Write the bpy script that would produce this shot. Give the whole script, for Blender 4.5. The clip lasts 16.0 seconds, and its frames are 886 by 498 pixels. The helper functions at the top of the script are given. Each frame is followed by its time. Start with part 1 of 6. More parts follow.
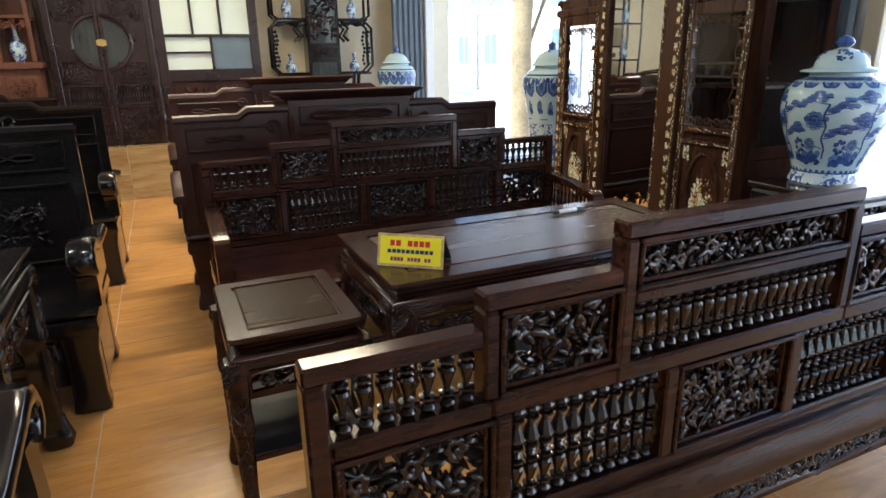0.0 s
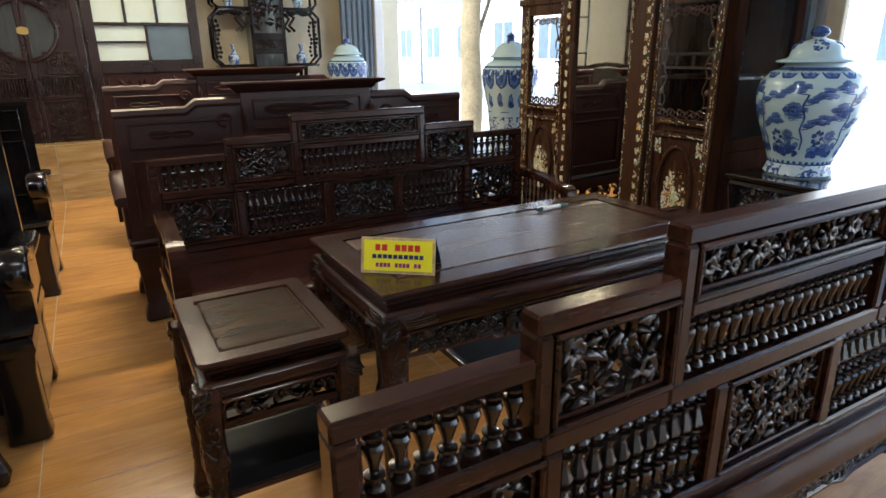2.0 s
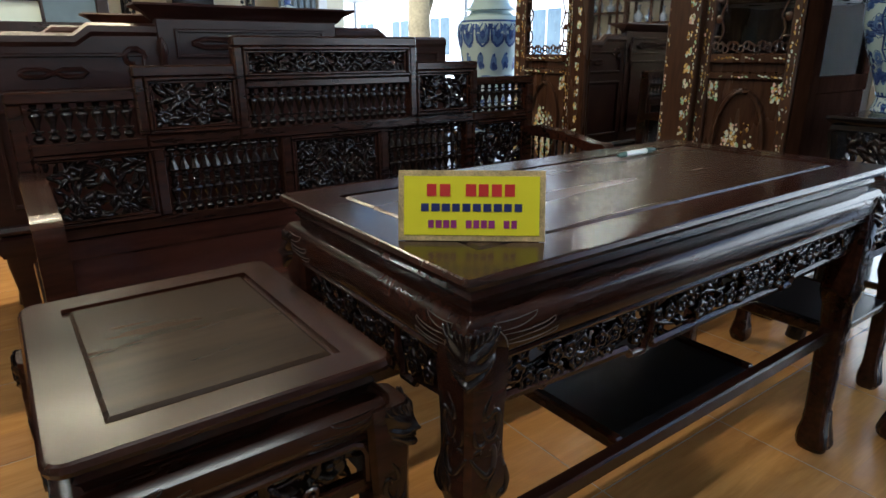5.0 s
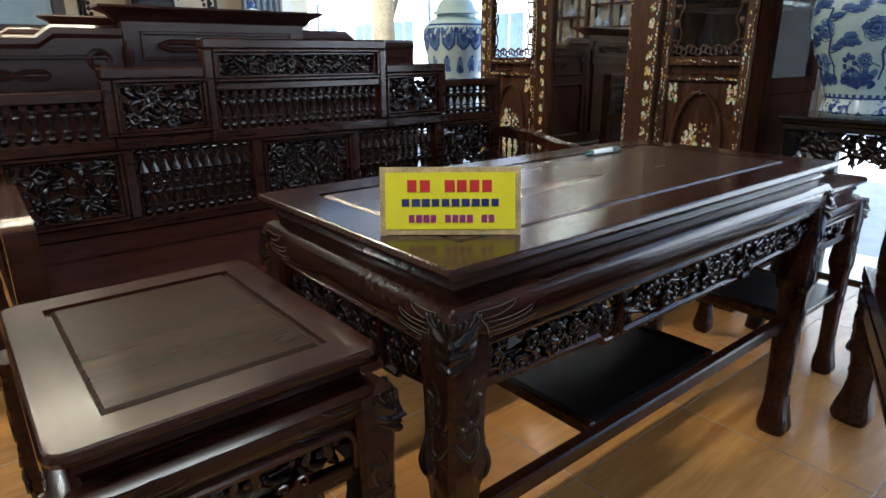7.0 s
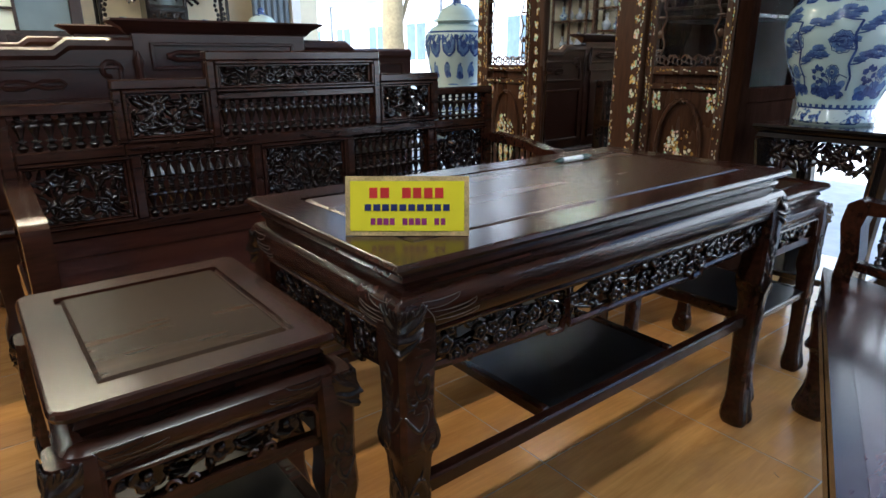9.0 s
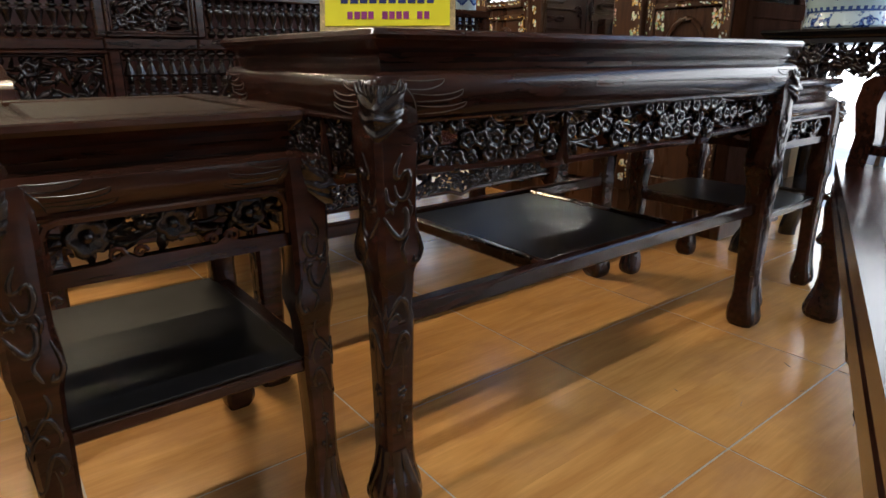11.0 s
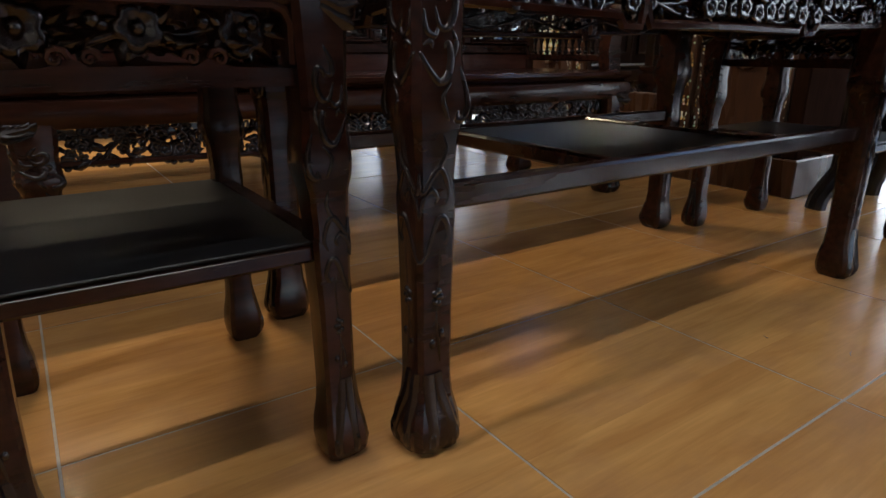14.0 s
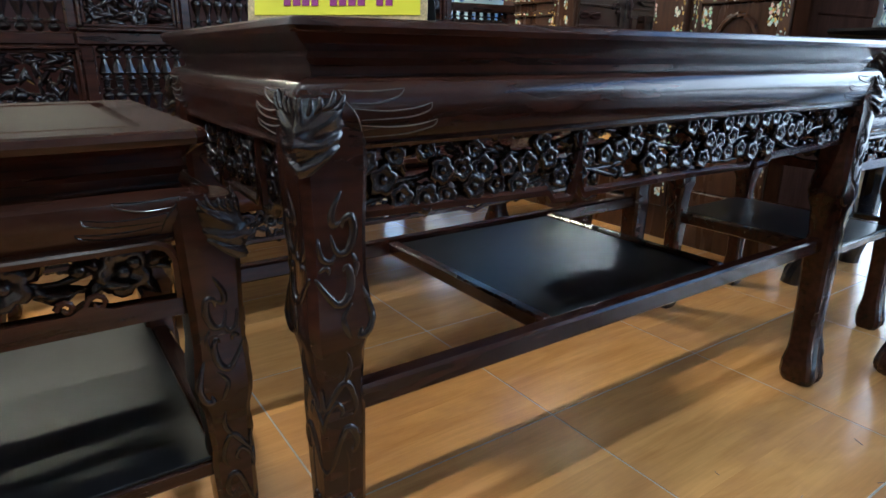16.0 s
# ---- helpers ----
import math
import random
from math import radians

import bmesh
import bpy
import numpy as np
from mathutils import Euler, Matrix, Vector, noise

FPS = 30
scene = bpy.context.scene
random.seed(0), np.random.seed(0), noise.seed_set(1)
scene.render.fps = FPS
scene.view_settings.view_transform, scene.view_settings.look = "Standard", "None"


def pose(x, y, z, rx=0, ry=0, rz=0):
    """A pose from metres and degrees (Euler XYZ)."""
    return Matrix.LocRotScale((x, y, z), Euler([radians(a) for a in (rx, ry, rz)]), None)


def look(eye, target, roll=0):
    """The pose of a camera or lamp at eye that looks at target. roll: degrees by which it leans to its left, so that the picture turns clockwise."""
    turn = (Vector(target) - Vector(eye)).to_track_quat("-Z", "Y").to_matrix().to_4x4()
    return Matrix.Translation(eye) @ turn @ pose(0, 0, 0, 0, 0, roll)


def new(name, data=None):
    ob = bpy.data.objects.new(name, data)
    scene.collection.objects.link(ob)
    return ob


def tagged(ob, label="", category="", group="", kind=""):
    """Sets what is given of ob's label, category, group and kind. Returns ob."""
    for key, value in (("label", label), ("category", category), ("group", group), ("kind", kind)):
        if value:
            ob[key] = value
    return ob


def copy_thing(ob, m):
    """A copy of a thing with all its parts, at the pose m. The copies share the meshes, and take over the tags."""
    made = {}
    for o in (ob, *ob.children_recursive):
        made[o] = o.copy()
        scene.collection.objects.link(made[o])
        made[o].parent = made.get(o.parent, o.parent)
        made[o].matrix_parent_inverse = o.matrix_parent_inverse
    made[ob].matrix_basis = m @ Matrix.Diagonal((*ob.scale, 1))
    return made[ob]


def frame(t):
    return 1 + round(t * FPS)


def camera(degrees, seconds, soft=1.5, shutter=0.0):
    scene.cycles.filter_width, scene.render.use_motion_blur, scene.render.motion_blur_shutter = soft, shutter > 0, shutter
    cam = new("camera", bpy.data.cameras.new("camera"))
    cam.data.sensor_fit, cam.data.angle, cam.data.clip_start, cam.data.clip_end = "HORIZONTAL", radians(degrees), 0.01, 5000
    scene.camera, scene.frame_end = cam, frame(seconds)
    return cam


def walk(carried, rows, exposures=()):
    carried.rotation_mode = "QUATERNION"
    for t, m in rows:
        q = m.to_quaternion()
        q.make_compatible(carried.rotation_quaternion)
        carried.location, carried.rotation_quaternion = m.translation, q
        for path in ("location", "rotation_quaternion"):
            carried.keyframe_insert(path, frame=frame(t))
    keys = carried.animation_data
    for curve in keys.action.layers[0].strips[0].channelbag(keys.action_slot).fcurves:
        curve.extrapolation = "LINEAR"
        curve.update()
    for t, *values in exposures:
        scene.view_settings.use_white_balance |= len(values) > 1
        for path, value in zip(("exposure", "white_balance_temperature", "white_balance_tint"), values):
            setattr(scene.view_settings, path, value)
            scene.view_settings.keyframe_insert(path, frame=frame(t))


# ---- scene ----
cam = camera(72.3, 16.0)
PATH = [
    (0, (0.072, -0.004, 1.346), (0.85, 1.737, 0.744), -1.0),
    (0.5, (0.046, 0.003, 1.345), (0.877, 1.715, 0.729), -0.9),
    (1, (0.038, 0.007, 1.343), (0.949, 1.677, 0.725), -0.9),
    (1.5, (-0.005, 0.041, 1.332), (0.924, 1.7, 0.712), -0.8),
    (2, (0.026, 0.191, 1.326), (0.962, 1.845, 0.704), -0.7),
    (2.5, (0.111, 0.406, 1.29), (1.057, 2.051, 0.659), -0.5),
    (3, (0.116, 0.638, 1.239), (1.072, 2.278, 0.608), -0.2),
    (3.5, (0.119, 0.82, 1.175), (1.126, 2.431, 0.549), -0.5),
    (4, (0.155, 0.899, 1.094), (1.246, 2.458, 0.476), -0.5),
    (4.5, (0.17, 0.95, 1.009), (1.272, 2.501, 0.394), -0.4),
    (7, (0.129, 0.932, 1.003), (1.333, 2.411, 0.399), -0.3),
    (7.5, (0.138, 0.925, 1.016), (1.344, 2.401, 0.412), -0.4),
    (8, (0.116, 0.858, 1.032), (1.319, 2.337, 0.426), -0.2),
    (8.5, (0.122, 0.806, 1.062), (1.297, 2.308, 0.461), -0.3),
    (11, (0.144, 0.763, 0.719), (1.31, 2.273, 0.117), -0.2),
    (11.5, (0.167, 0.792, 0.662), (1.32, 2.31, 0.055), 0.1),
    (12, (0.18, 0.795, 0.61), (1.312, 2.329, 0.005), -0.0),
    (12.5, (0.18, 0.802, 0.567), (1.302, 2.342, -0.042), 0.2),
    (13, (0.178, 0.815, 0.554), (1.289, 2.36, -0.061), 0.4),
    (13.5, (0.204, 0.864, 0.512), (1.298, 2.421, -0.102), 0.5),
    (14, (0.22, 0.896, 0.504), (1.299, 2.463, -0.112), 0.2),
    (14.5, (0.248, 0.923, 0.588), (1.326, 2.497, -0.014), 0.0),
    (15, (0.254, 0.913, 0.643), (1.338, 2.484, 0.047), -0.1),
    (15.5, (0.295, 0.924, 0.672), (1.376, 2.496, 0.071), -0.0),
    (16, (0.363, 0.916, 0.722), (1.438, 2.49, 0.115), 0.3),
]
walk(cam, [(t, look(eye, target, roll)) for t, eye, target, roll in PATH],
     exposures=((0, 1.87, 5700, 7), (3.0, 1.58, 5800, 6), (4.7, 1.5, 5550, 4), (7.0, 1.91, 5450, 5), (8.7, 1.86, 5450, 5), (10.8, 2.05, 6100, 9), (13, 1.86, 5950, 8), (14, 1.56, 5800, 8), (14.6, 1.88, 5400, 6), (15.2, 2.16, 5100, 4), (16, 2.45, 4900, 1)))

# ---- world, sun and lamps ----
world = bpy.data.worlds.new("sky")
scene.world = world
world.use_nodes = True
wn = world.node_tree
sky = wn.nodes.new("ShaderNodeTexSky")
sky.sky_type, sky.sun_disc = "NISHITA", False
sky.sun_elevation, sky.sun_rotation = radians(50), radians(259)
wn.links.new(sky.outputs[0], wn.nodes["Background"].inputs[0])
wn.nodes["Background"].inputs[1].default_value = 0.15
sun = new("sun", bpy.data.lights.new("sun", "SUN"))
sun.data.energy, sun.data.angle, sun.data.color = 4.5, radians(0.6), (1, 0.95, 0.88)
sun.matrix_world = look((-4, 3, 12), (6, 5, 0))


def lamp(x, y, z, sx, sy, watts, colour, target):
    ob = new("ceiling_lamp_light", bpy.data.lights.new("ceiling_lamp_light", "AREA"))
    ob.data.shape, ob.data.size, ob.data.size_y = "RECTANGLE", sx, sy
    ob.data.energy, ob.data.color = watts, colour
    ob.matrix_world = look((x, y, z), target)
    return ob


# unseen tubes under the ceiling, added and placed for the light they give
TUBES = ((-1.9, 1.6, 12, (1.0, 0.95, 0.88)), (0.45, 0.85, 6, (1.0, 0.92, 0.80)), (0.15, 5.9, 9, (1.0, 0.78, 0.5)), (0.75, 4.35, 24, (1.0, 0.76, 0.46)), (-2.3, 5.9, 15, (1.0, 0.92, 0.78)))
for lx, ly, w, c in TUBES:
    lamp(lx, ly, 2.93, 1.2, 0.04, w, c, (lx, ly - 0.001, 0))
# ---- materials ----


def mat(name, colour, rough=0.4, metal=0.0, vary=0.25, scale=18.0, grain=(1, 1, 1), bump=0.1, coat=0.0, spec=0.5, second=None, island=False):
    """A surface with two scales of variation: a coarse mottling and a fine grain with relief."""
    m = bpy.data.materials.new(name)
    m.use_nodes = True
    t, b = m.node_tree, m.node_tree.nodes["Principled BSDF"]
    n, l = t.nodes.new, t.links.new
    tc, mp = n("ShaderNodeTexCoord"), n("ShaderNodeMapping")
    mp.inputs["Scale"].default_value = grain
    l(tc.outputs["Object"], mp.inputs[0])
    coarse, fine = n("ShaderNodeTexNoise"), n("ShaderNodeTexNoise")
    coarse.inputs["Scale"].default_value, coarse.inputs["Detail"].default_value = scale * 0.3, 3
    fine.inputs["Scale"].default_value, fine.inputs["Detail"].default_value = scale * 2.5, 6
    l(mp.outputs[0], coarse.inputs[0]), l(mp.outputs[0], fine.inputs[0])
    mix = n("ShaderNodeMath")
    mix.operation = "MULTIPLY_ADD"
    l(fine.outputs[0], mix.inputs[0])
    mix.inputs[1].default_value = 0.5
    half = n("ShaderNodeMath")
    half.operation = "MULTIPLY"
    l(coarse.outputs[0], half.inputs[0])
    half.inputs[1].default_value = 0.5
    l(half.outputs[0], mix.inputs[2])
    ramp = n("ShaderNodeValToRGB")
    lo = tuple(c * (1 - vary) for c in colour)
    hi = second or tuple(min(1, c * (1 + vary)) for c in colour)
    ramp.color_ramp.elements[0].position, ramp.color_ramp.elements[1].position = 0.32, 0.68
    ramp.color_ramp.elements[0].color, ramp.color_ramp.elements[1].color = (*lo, 1), (*hi, 1)
    if island:
        geo = n("ShaderNodeNewGeometry")
        l(geo.outputs["Random Per Island"], ramp.inputs[0])
        ramp.color_ramp.elements[0].position, ramp.color_ramp.elements[1].position = 0.0, 1.0
    else:
        l(mix.outputs[0], ramp.inputs[0])
    l(ramp.outputs[0], b.inputs["Base Color"])
    r = n("ShaderNodeMapRange")
    r.inputs["To Min"].default_value, r.inputs["To Max"].default_value = max(0.03, rough - 0.08), rough + 0.08
    l(coarse.outputs[0], r.inputs[0])
    l(r.outputs[0], b.inputs["Roughness"])
    b.inputs["Metallic"].default_value, b.inputs["Specular IOR Level"].default_value = metal, spec
    b.inputs["Coat Weight"].default_value, b.inputs["Coat Roughness"].default_value = coat, 0.12
    bp = n("ShaderNodeBump")
    bp.inputs["Strength"].default_value, bp.inputs["Distance"].default_value = bump, 0.004
    l(fine.outputs[0], bp.inputs["Height"])
    if bump > 0:
        l(bp.outputs[0], b.inputs["Normal"])
    return m


def glass(name, tint=(1, 1, 1), rough=0.02, ior=1.1):
    m = bpy.data.materials.new(name)
    m.use_nodes = True
    t = m.node_tree
    b = t.nodes["Principled BSDF"]
    b.inputs["Base Color"].default_value = (*tint, 1)
    b.inputs["Roughness"].default_value, b.inputs["Transmission Weight"].default_value = rough, 1.0
    b.inputs["IOR"].default_value = ior
    return m


WOOD = mat("dark_rosewood", (0.020, 0.0082, 0.0062), 0.2, vary=0.5, scale=9, grain=(0.5, 3, 3), bump=0, coat=0.05, spec=0.38, second=(0.054, 0.0185, 0.0105))
CARVED = mat("carved_rosewood", (0.014, 0.0078, 0.0066), 0.24, vary=0.4, scale=30, bump=0.05, coat=0.3)
ENGRAVED = mat("pale_engraved_line", (0.075, 0.058, 0.048), 0.5, vary=0.3, scale=60, bump=0, spec=0.5)
RED = mat("reddish_rosewood", (0.036, 0.0115, 0.0085), 0.36, vary=0.4, scale=8, grain=(0.5, 3, 3), bump=0.01, coat=0.08, spec=0.4)
BLACK = mat("black_stained_wood", (0.0085, 0.0072, 0.0075), 0.15, vary=0.4, scale=9, grain=(0.5, 3, 3), bump=0.006, coat=0.4)
PANEL = mat("polished_top_panel", (0.050, 0.024, 0.0145), 0.27, vary=0.4, scale=6, grain=(0.4, 3, 3), bump=0.008, spec=0.85)
STOOLTOP = mat("brown_stool_panel", (0.040, 0.023, 0.014), 0.24, vary=0.35, scale=5, grain=(0.4, 3, 3), bump=0, spec=0.12)
# cabinet wood darkened and without sheen: shade put into the colour of its near end
SHADEDSIDE = mat("shaded_side_wood", (0.022, 0.010, 0.0065), 0.8, vary=0.4, scale=9, grain=(3, 3, 0.5), bump=0.05, spec=0.0)
SEAT = mat("polished_seat_wood", (0.062, 0.019, 0.012), 0.22, vary=0.4, scale=8, grain=(0.5, 3, 3), bump=0.005, coat=0.15)
SHELF = mat("dusty_shelf_board", (0.010, 0.0102, 0.012), 0.32, vary=0.6, scale=7, bump=0.02, spec=0.15)
CABINET = mat("brown_cabinet_wood", (0.046, 0.019, 0.011), 0.28, vary=0.45, scale=9, grain=(3, 3, 0.5), bump=0.04, spec=0.5, second=(0.080, 0.036, 0.018))
NACRE = mat("mother_of_pearl", (0.70, 0.42, 0.12), 0.25, metal=0.15, vary=0.4, second=(0.80, 0.76, 0.46), island=True, bump=0.0, coat=0.5)
# slip colours are brightened to stand in for the shell's sparkle
_r = [q for q in NACRE.node_tree.nodes if q.type == "VALTORGB"][0].color_ramp
_r.interpolation = "CONSTANT"
for _p, _c in ((0.22, (0.50, 0.78, 0.50)), (0.36, (0.95, 0.92, 0.74)), (0.56, (0.90, 0.62, 0.20)), (0.76, (0.92, 0.62, 0.52)), (0.86, (0.72, 0.88, 0.86))):
    _r.elements.new(_p).color = (*_c, 1)
SHELFRAIL = mat("grey_brown_rail", (0.16, 0.12, 0.09), 0.4, vary=0.2, bump=0.02)
CREAM = mat("cream_wall_paint", (0.70, 0.63, 0.46), 0.8, vary=0.06, scale=5, bump=0.08)
WHITE = mat("white_paint", (0.78, 0.78, 0.76), 0.6, vary=0.05, scale=6, bump=0.05)
# for the unseen ceiling: grey in place of white to cut bounced light
CEILING = mat("greyish_ceiling_paint", (0.36, 0.36, 0.36), 0.8, vary=0.08, scale=4, bump=0.05)
SHUTTER = mat("grey_blue_shutter", (0.11, 0.145, 0.18), 0.5, vary=0.12, scale=8, bump=0.05)
DOORWOOD = mat("dark_door_wood", (0.020, 0.0095, 0.0095), 0.28, vary=0.45, scale=10, bump=0.05)
ORANGEWOOD = mat("orange_brown_wood", (0.105, 0.038, 0.018), 0.4, vary=0.35, scale=10, bump=0.15)
YELLOW = mat("yellow_print", (0.93, 0.86, 0.02), 0.45, vary=0.03, bump=0.0)
GOLDBORDER = mat("speckled_gold_border", (0.55, 0.42, 0.20), 0.5, vary=0.5, scale=160, bump=0.1)
INKRED = mat("red_ink", (0.62, 0.03, 0.03), 0.5, vary=0.05, bump=0)
INKBLUE = mat("blue_ink", (0.02, 0.03, 0.16), 0.5, vary=0.05, bump=0)
INKPURPLE = mat("purple_ink", (0.30, 0.03, 0.20), 0.5, vary=0.05, bump=0)
GREENCAP = mat("dark_green_plastic", (0.006, 0.045, 0.03), 0.3, vary=0.1, bump=0)
WHITEPLASTIC = mat("white_plastic", (0.8, 0.8, 0.78), 0.3, vary=0.04, bump=0)
GREYCARD = mat("dark_card_back", (0.02, 0.03, 0.03), 0.6, vary=0.2, bump=0)
BRASS = mat("brass", (0.75, 0.53, 0.18), 0.3, metal=1.0, vary=0.15, bump=0.02)
GROUT = mat("grey_grout", (0.46, 0.41, 0.34), 0.8, vary=0.2, scale=40)
PAVING = mat("pale_paving", (0.58, 0.56, 0.53), 0.8, vary=0.15, scale=4, bump=0.2)
FACADE = mat("pale_facade", (0.74, 0.75, 0.75), 0.8, vary=0.08, scale=1.5, bump=0.1)
BARK = mat("pale_tree_bark", (0.20, 0.155, 0.085), 0.9, vary=0.35, scale=10, bump=0.6)
STEEL = mat("grey_roof_steel", (0.35, 0.37, 0.4), 0.5, metal=0.3, vary=0.1)
WINDOWDARK = mat("dark_window_glass", (0.10, 0.14, 0.18), 0.1, vary=0.2, scale=2, bump=0)
# opaque pale green-white stands in for the light in the partition's panes
LITPANE = mat("lit_tone_pane", (0.70, 0.80, 0.74), 0.15, vary=0.05, scale=2, bump=0)
GLASS = glass("clear_glass")
CABGLASS = glass("grey_cabinet_glass", (0.86, 0.88, 0.88), 0.02, 1.03)
DOORGLASS = glass("reflecting_door_glass", (0.92, 0.93, 0.93), 0.02, 1.4)
# upright light and dark streaks in the colour imitate reflections on the glass
ROUNDGLASS = mat("grey_round_glass", (0.045, 0.052, 0.055), 0.04, vary=0.6, scale=4, grain=(3, 1, 0.4), bump=0, spec=0.9)
MIRROR = mat("mirror_silver", (0.86, 0.88, 0.87), 0.0, metal=1.0, vary=0.0, bump=0)
MIRROR.node_tree.nodes["Principled BSDF"].inputs["Roughness"].default_value = 0.02
for _l in list(MIRROR.node_tree.links):
    if _l.to_socket.name in ("Roughness", "Normal"):
        MIRROR.node_tree.links.remove(_l)


def porcelain(name, density, scale):
    """White glazed porcelain with cobalt blue painting."""
    m = bpy.data.materials.new(name)
    m.use_nodes = True
    t, b = m.node_tree, m.node_tree.nodes["Principled BSDF"]
    n, l = t.nodes.new, t.links.new
    tc = n("ShaderNodeTexCoord")
    big, small = n("ShaderNodeTexNoise"), n("ShaderNodeTexNoise")
    big.inputs["Scale"].default_value, big.inputs["Detail"].default_value = scale, 4
    big.inputs["Distortion"].default_value = 1.2
    small.inputs["Scale"].default_value, small.inputs["Detail"].default_value = scale * 5, 3
    l(tc.outputs["Object"], big.inputs[0]), l(tc.outputs["Object"], small.inputs[0])
    r = n("ShaderNodeValToRGB")
    r.color_ramp.elements[0].position, r.color_ramp.elements[1].position = density, density + 0.05
    r.color_ramp.elements[0].color, r.color_ramp.elements[1].color = (0, 0, 0, 1), (1, 1, 1, 1)
    l(big.outputs[0], r.inputs[0])
    r2 = n("ShaderNodeValToRGB")
    r2.color_ramp.elements[0].position, r2.color_ramp.elements[1].position = 0.42, 0.6
    r2.color_ramp.elements[0].color, r2.color_ramp.elements[1].color = (0.010, 0.022, 0.15, 1), (0.10, 0.19, 0.45, 1)
    l(small.outputs[0], r2.inputs[0])
    mix = n("ShaderNodeMix")
    mix.data_type = "RGBA"
    l(r.outputs[0], mix.inputs[0]), l(r2.outputs[0], mix.inputs[7])
    mix.inputs[6].default_value = (0.50, 0.62, 0.68, 1)
    l(mix.outputs[2], b.inputs["Base Color"])
    b.inputs["Roughness"].default_value, b.inputs["Coat Weight"].default_value = 0.12, 0.4
    return m


WASH = mat("pale_blue_wash", (0.11, 0.20, 0.44), 0.14, vary=0.45, scale=50, bump=0.0, coat=0.4)
GLAZE = mat("white_glaze", (0.46, 0.62, 0.67), 0.12, vary=0.05, scale=6, bump=0.0, coat=0.4)
COBALT = mat("cobalt_painting", (0.014, 0.03, 0.20), 0.14, vary=0.5, scale=60, second=(0.08, 0.15, 0.42), bump=0.0, coat=0.4)
DENSEBLUE = porcelain("blue_painted_porcelain", 0.49, 30)


def tile_material(name="wood_look_tile", low=(0.48, 0.232, 0.068), high=(0.645, 0.345, 0.110)):
    """Glossy wood-look tile: three planks with long grain, each tile a little different."""
    m = bpy.data.materials.new(name)
    m.use_nodes = True
    t, b = m.node_tree, m.node_tree.nodes["Principled BSDF"]
    n, l = t.nodes.new, t.links.new
    tc, info = n("ShaderNodeTexCoord"), n("ShaderNodeObjectInfo")
    sep = n("ShaderNodeSeparateXYZ")
    l(tc.outputs["Object"], sep.inputs[0])
    plank = n("ShaderNodeMath")
    plank.operation, plank.inputs[1].default_value = "MULTIPLY", 6.12
    l(sep.outputs[1], plank.inputs[0])
    plank2 = n("ShaderNodeMath")
    plank2.operation, plank2.inputs[1].default_value = "ADD", 0.5
    l(plank.outputs[0], plank2.inputs[0])
    fl = n("ShaderNodeMath")
    fl.operation = "FLOOR"
    l(plank2.outputs[0], fl.inputs[0])
    add = n("ShaderNodeMath")
    add.operation, add.inputs[1].default_value = "MULTIPLY_ADD", 37.0
    l(info.outputs["Random"], add.inputs[0]), l(fl.outputs[0], add.inputs[2])
    comb = n("ShaderNodeCombineXYZ")
    l(add.outputs[0], comb.inputs[2])
    va = n("ShaderNodeVectorMath")
    l(tc.outputs["Object"], va.inputs[0]), l(comb.outputs[0], va.inputs[1])
    mp = n("ShaderNodeMapping")
    mp.inputs["Scale"].default_value = (1.6, 9, 1)
    l(va.outputs[0], mp.inputs[0])
    g = n("ShaderNodeTexNoise")
    g.inputs["Scale"].default_value, g.inputs["Detail"].default_value, g.inputs["Distortion"].default_value = 1.6, 6, 1.3
    l(mp.outputs[0], g.inputs[0])
    r = n("ShaderNodeValToRGB")
    e = r.color_ramp.elements
    e[0].position, e[1].position = 0.30, 0.72
    e[0].color, e[1].color = (*low, 1), (*high, 1)
    l(g.outputs[0], r.inputs[0])
    wn_ = n("ShaderNodeTexWhiteNoise")
    wn_.noise_dimensions = "1D"
    l(add.outputs[0], wn_.inputs["W"])
    mr = n("ShaderNodeMapRange")
    mr.inputs["To Min"].default_value, mr.inputs["To Max"].default_value = 0.93, 1.05
    l(wn_.outputs[0], mr.inputs[0])
    hs = n("ShaderNodeHueSaturation")
    l(mr.outputs[0], hs.inputs["Value"]), l(r.outputs[0], hs.inputs["Color"])
    # fine printed streaks, then trodden dirt and reddish stains
    fm = n("ShaderNodeMapping")
    fm.inputs["Scale"].default_value = (5, 70, 1)
    l(va.outputs[0], fm.inputs[0])
    fine = n("ShaderNodeTexNoise")
    fine.inputs["Scale"].default_value, fine.inputs["Detail"].default_value, fine.inputs["Distortion"].default_value = 1.0, 4, 2.0
    l(fm.outputs[0], fine.inputs[0])
    fr_ = n("ShaderNodeMapRange")
    fr_.inputs["From Min"].default_value, fr_.inputs["From Max"].default_value = 0.35, 0.65
    fr_.inputs["To Min"].default_value, fr_.inputs["To Max"].default_value = 0.94, 1.05
    l(fine.outputs[0], fr_.inputs[0])
    hs2 = n("ShaderNodeHueSaturation")
    l(fr_.outputs[0], hs2.inputs["Value"]), l(hs.outputs[0], hs2.inputs["Color"])
    dirt = n("ShaderNodeTexNoise")
    dirt.inputs["Scale"].default_value, dirt.inputs["Detail"].default_value, dirt.inputs["Roughness"].default_value = 3.2, 9, 0.68
    l(va.outputs[0], dirt.inputs[0])
    dr = n("ShaderNodeMapRange")
    dr.inputs["From Min"].default_value, dr.inputs["From Max"].default_value = 0.46, 0.72
    dr.inputs["To Min"].default_value, dr.inputs["To Max"].default_value = 0.0, 0.5
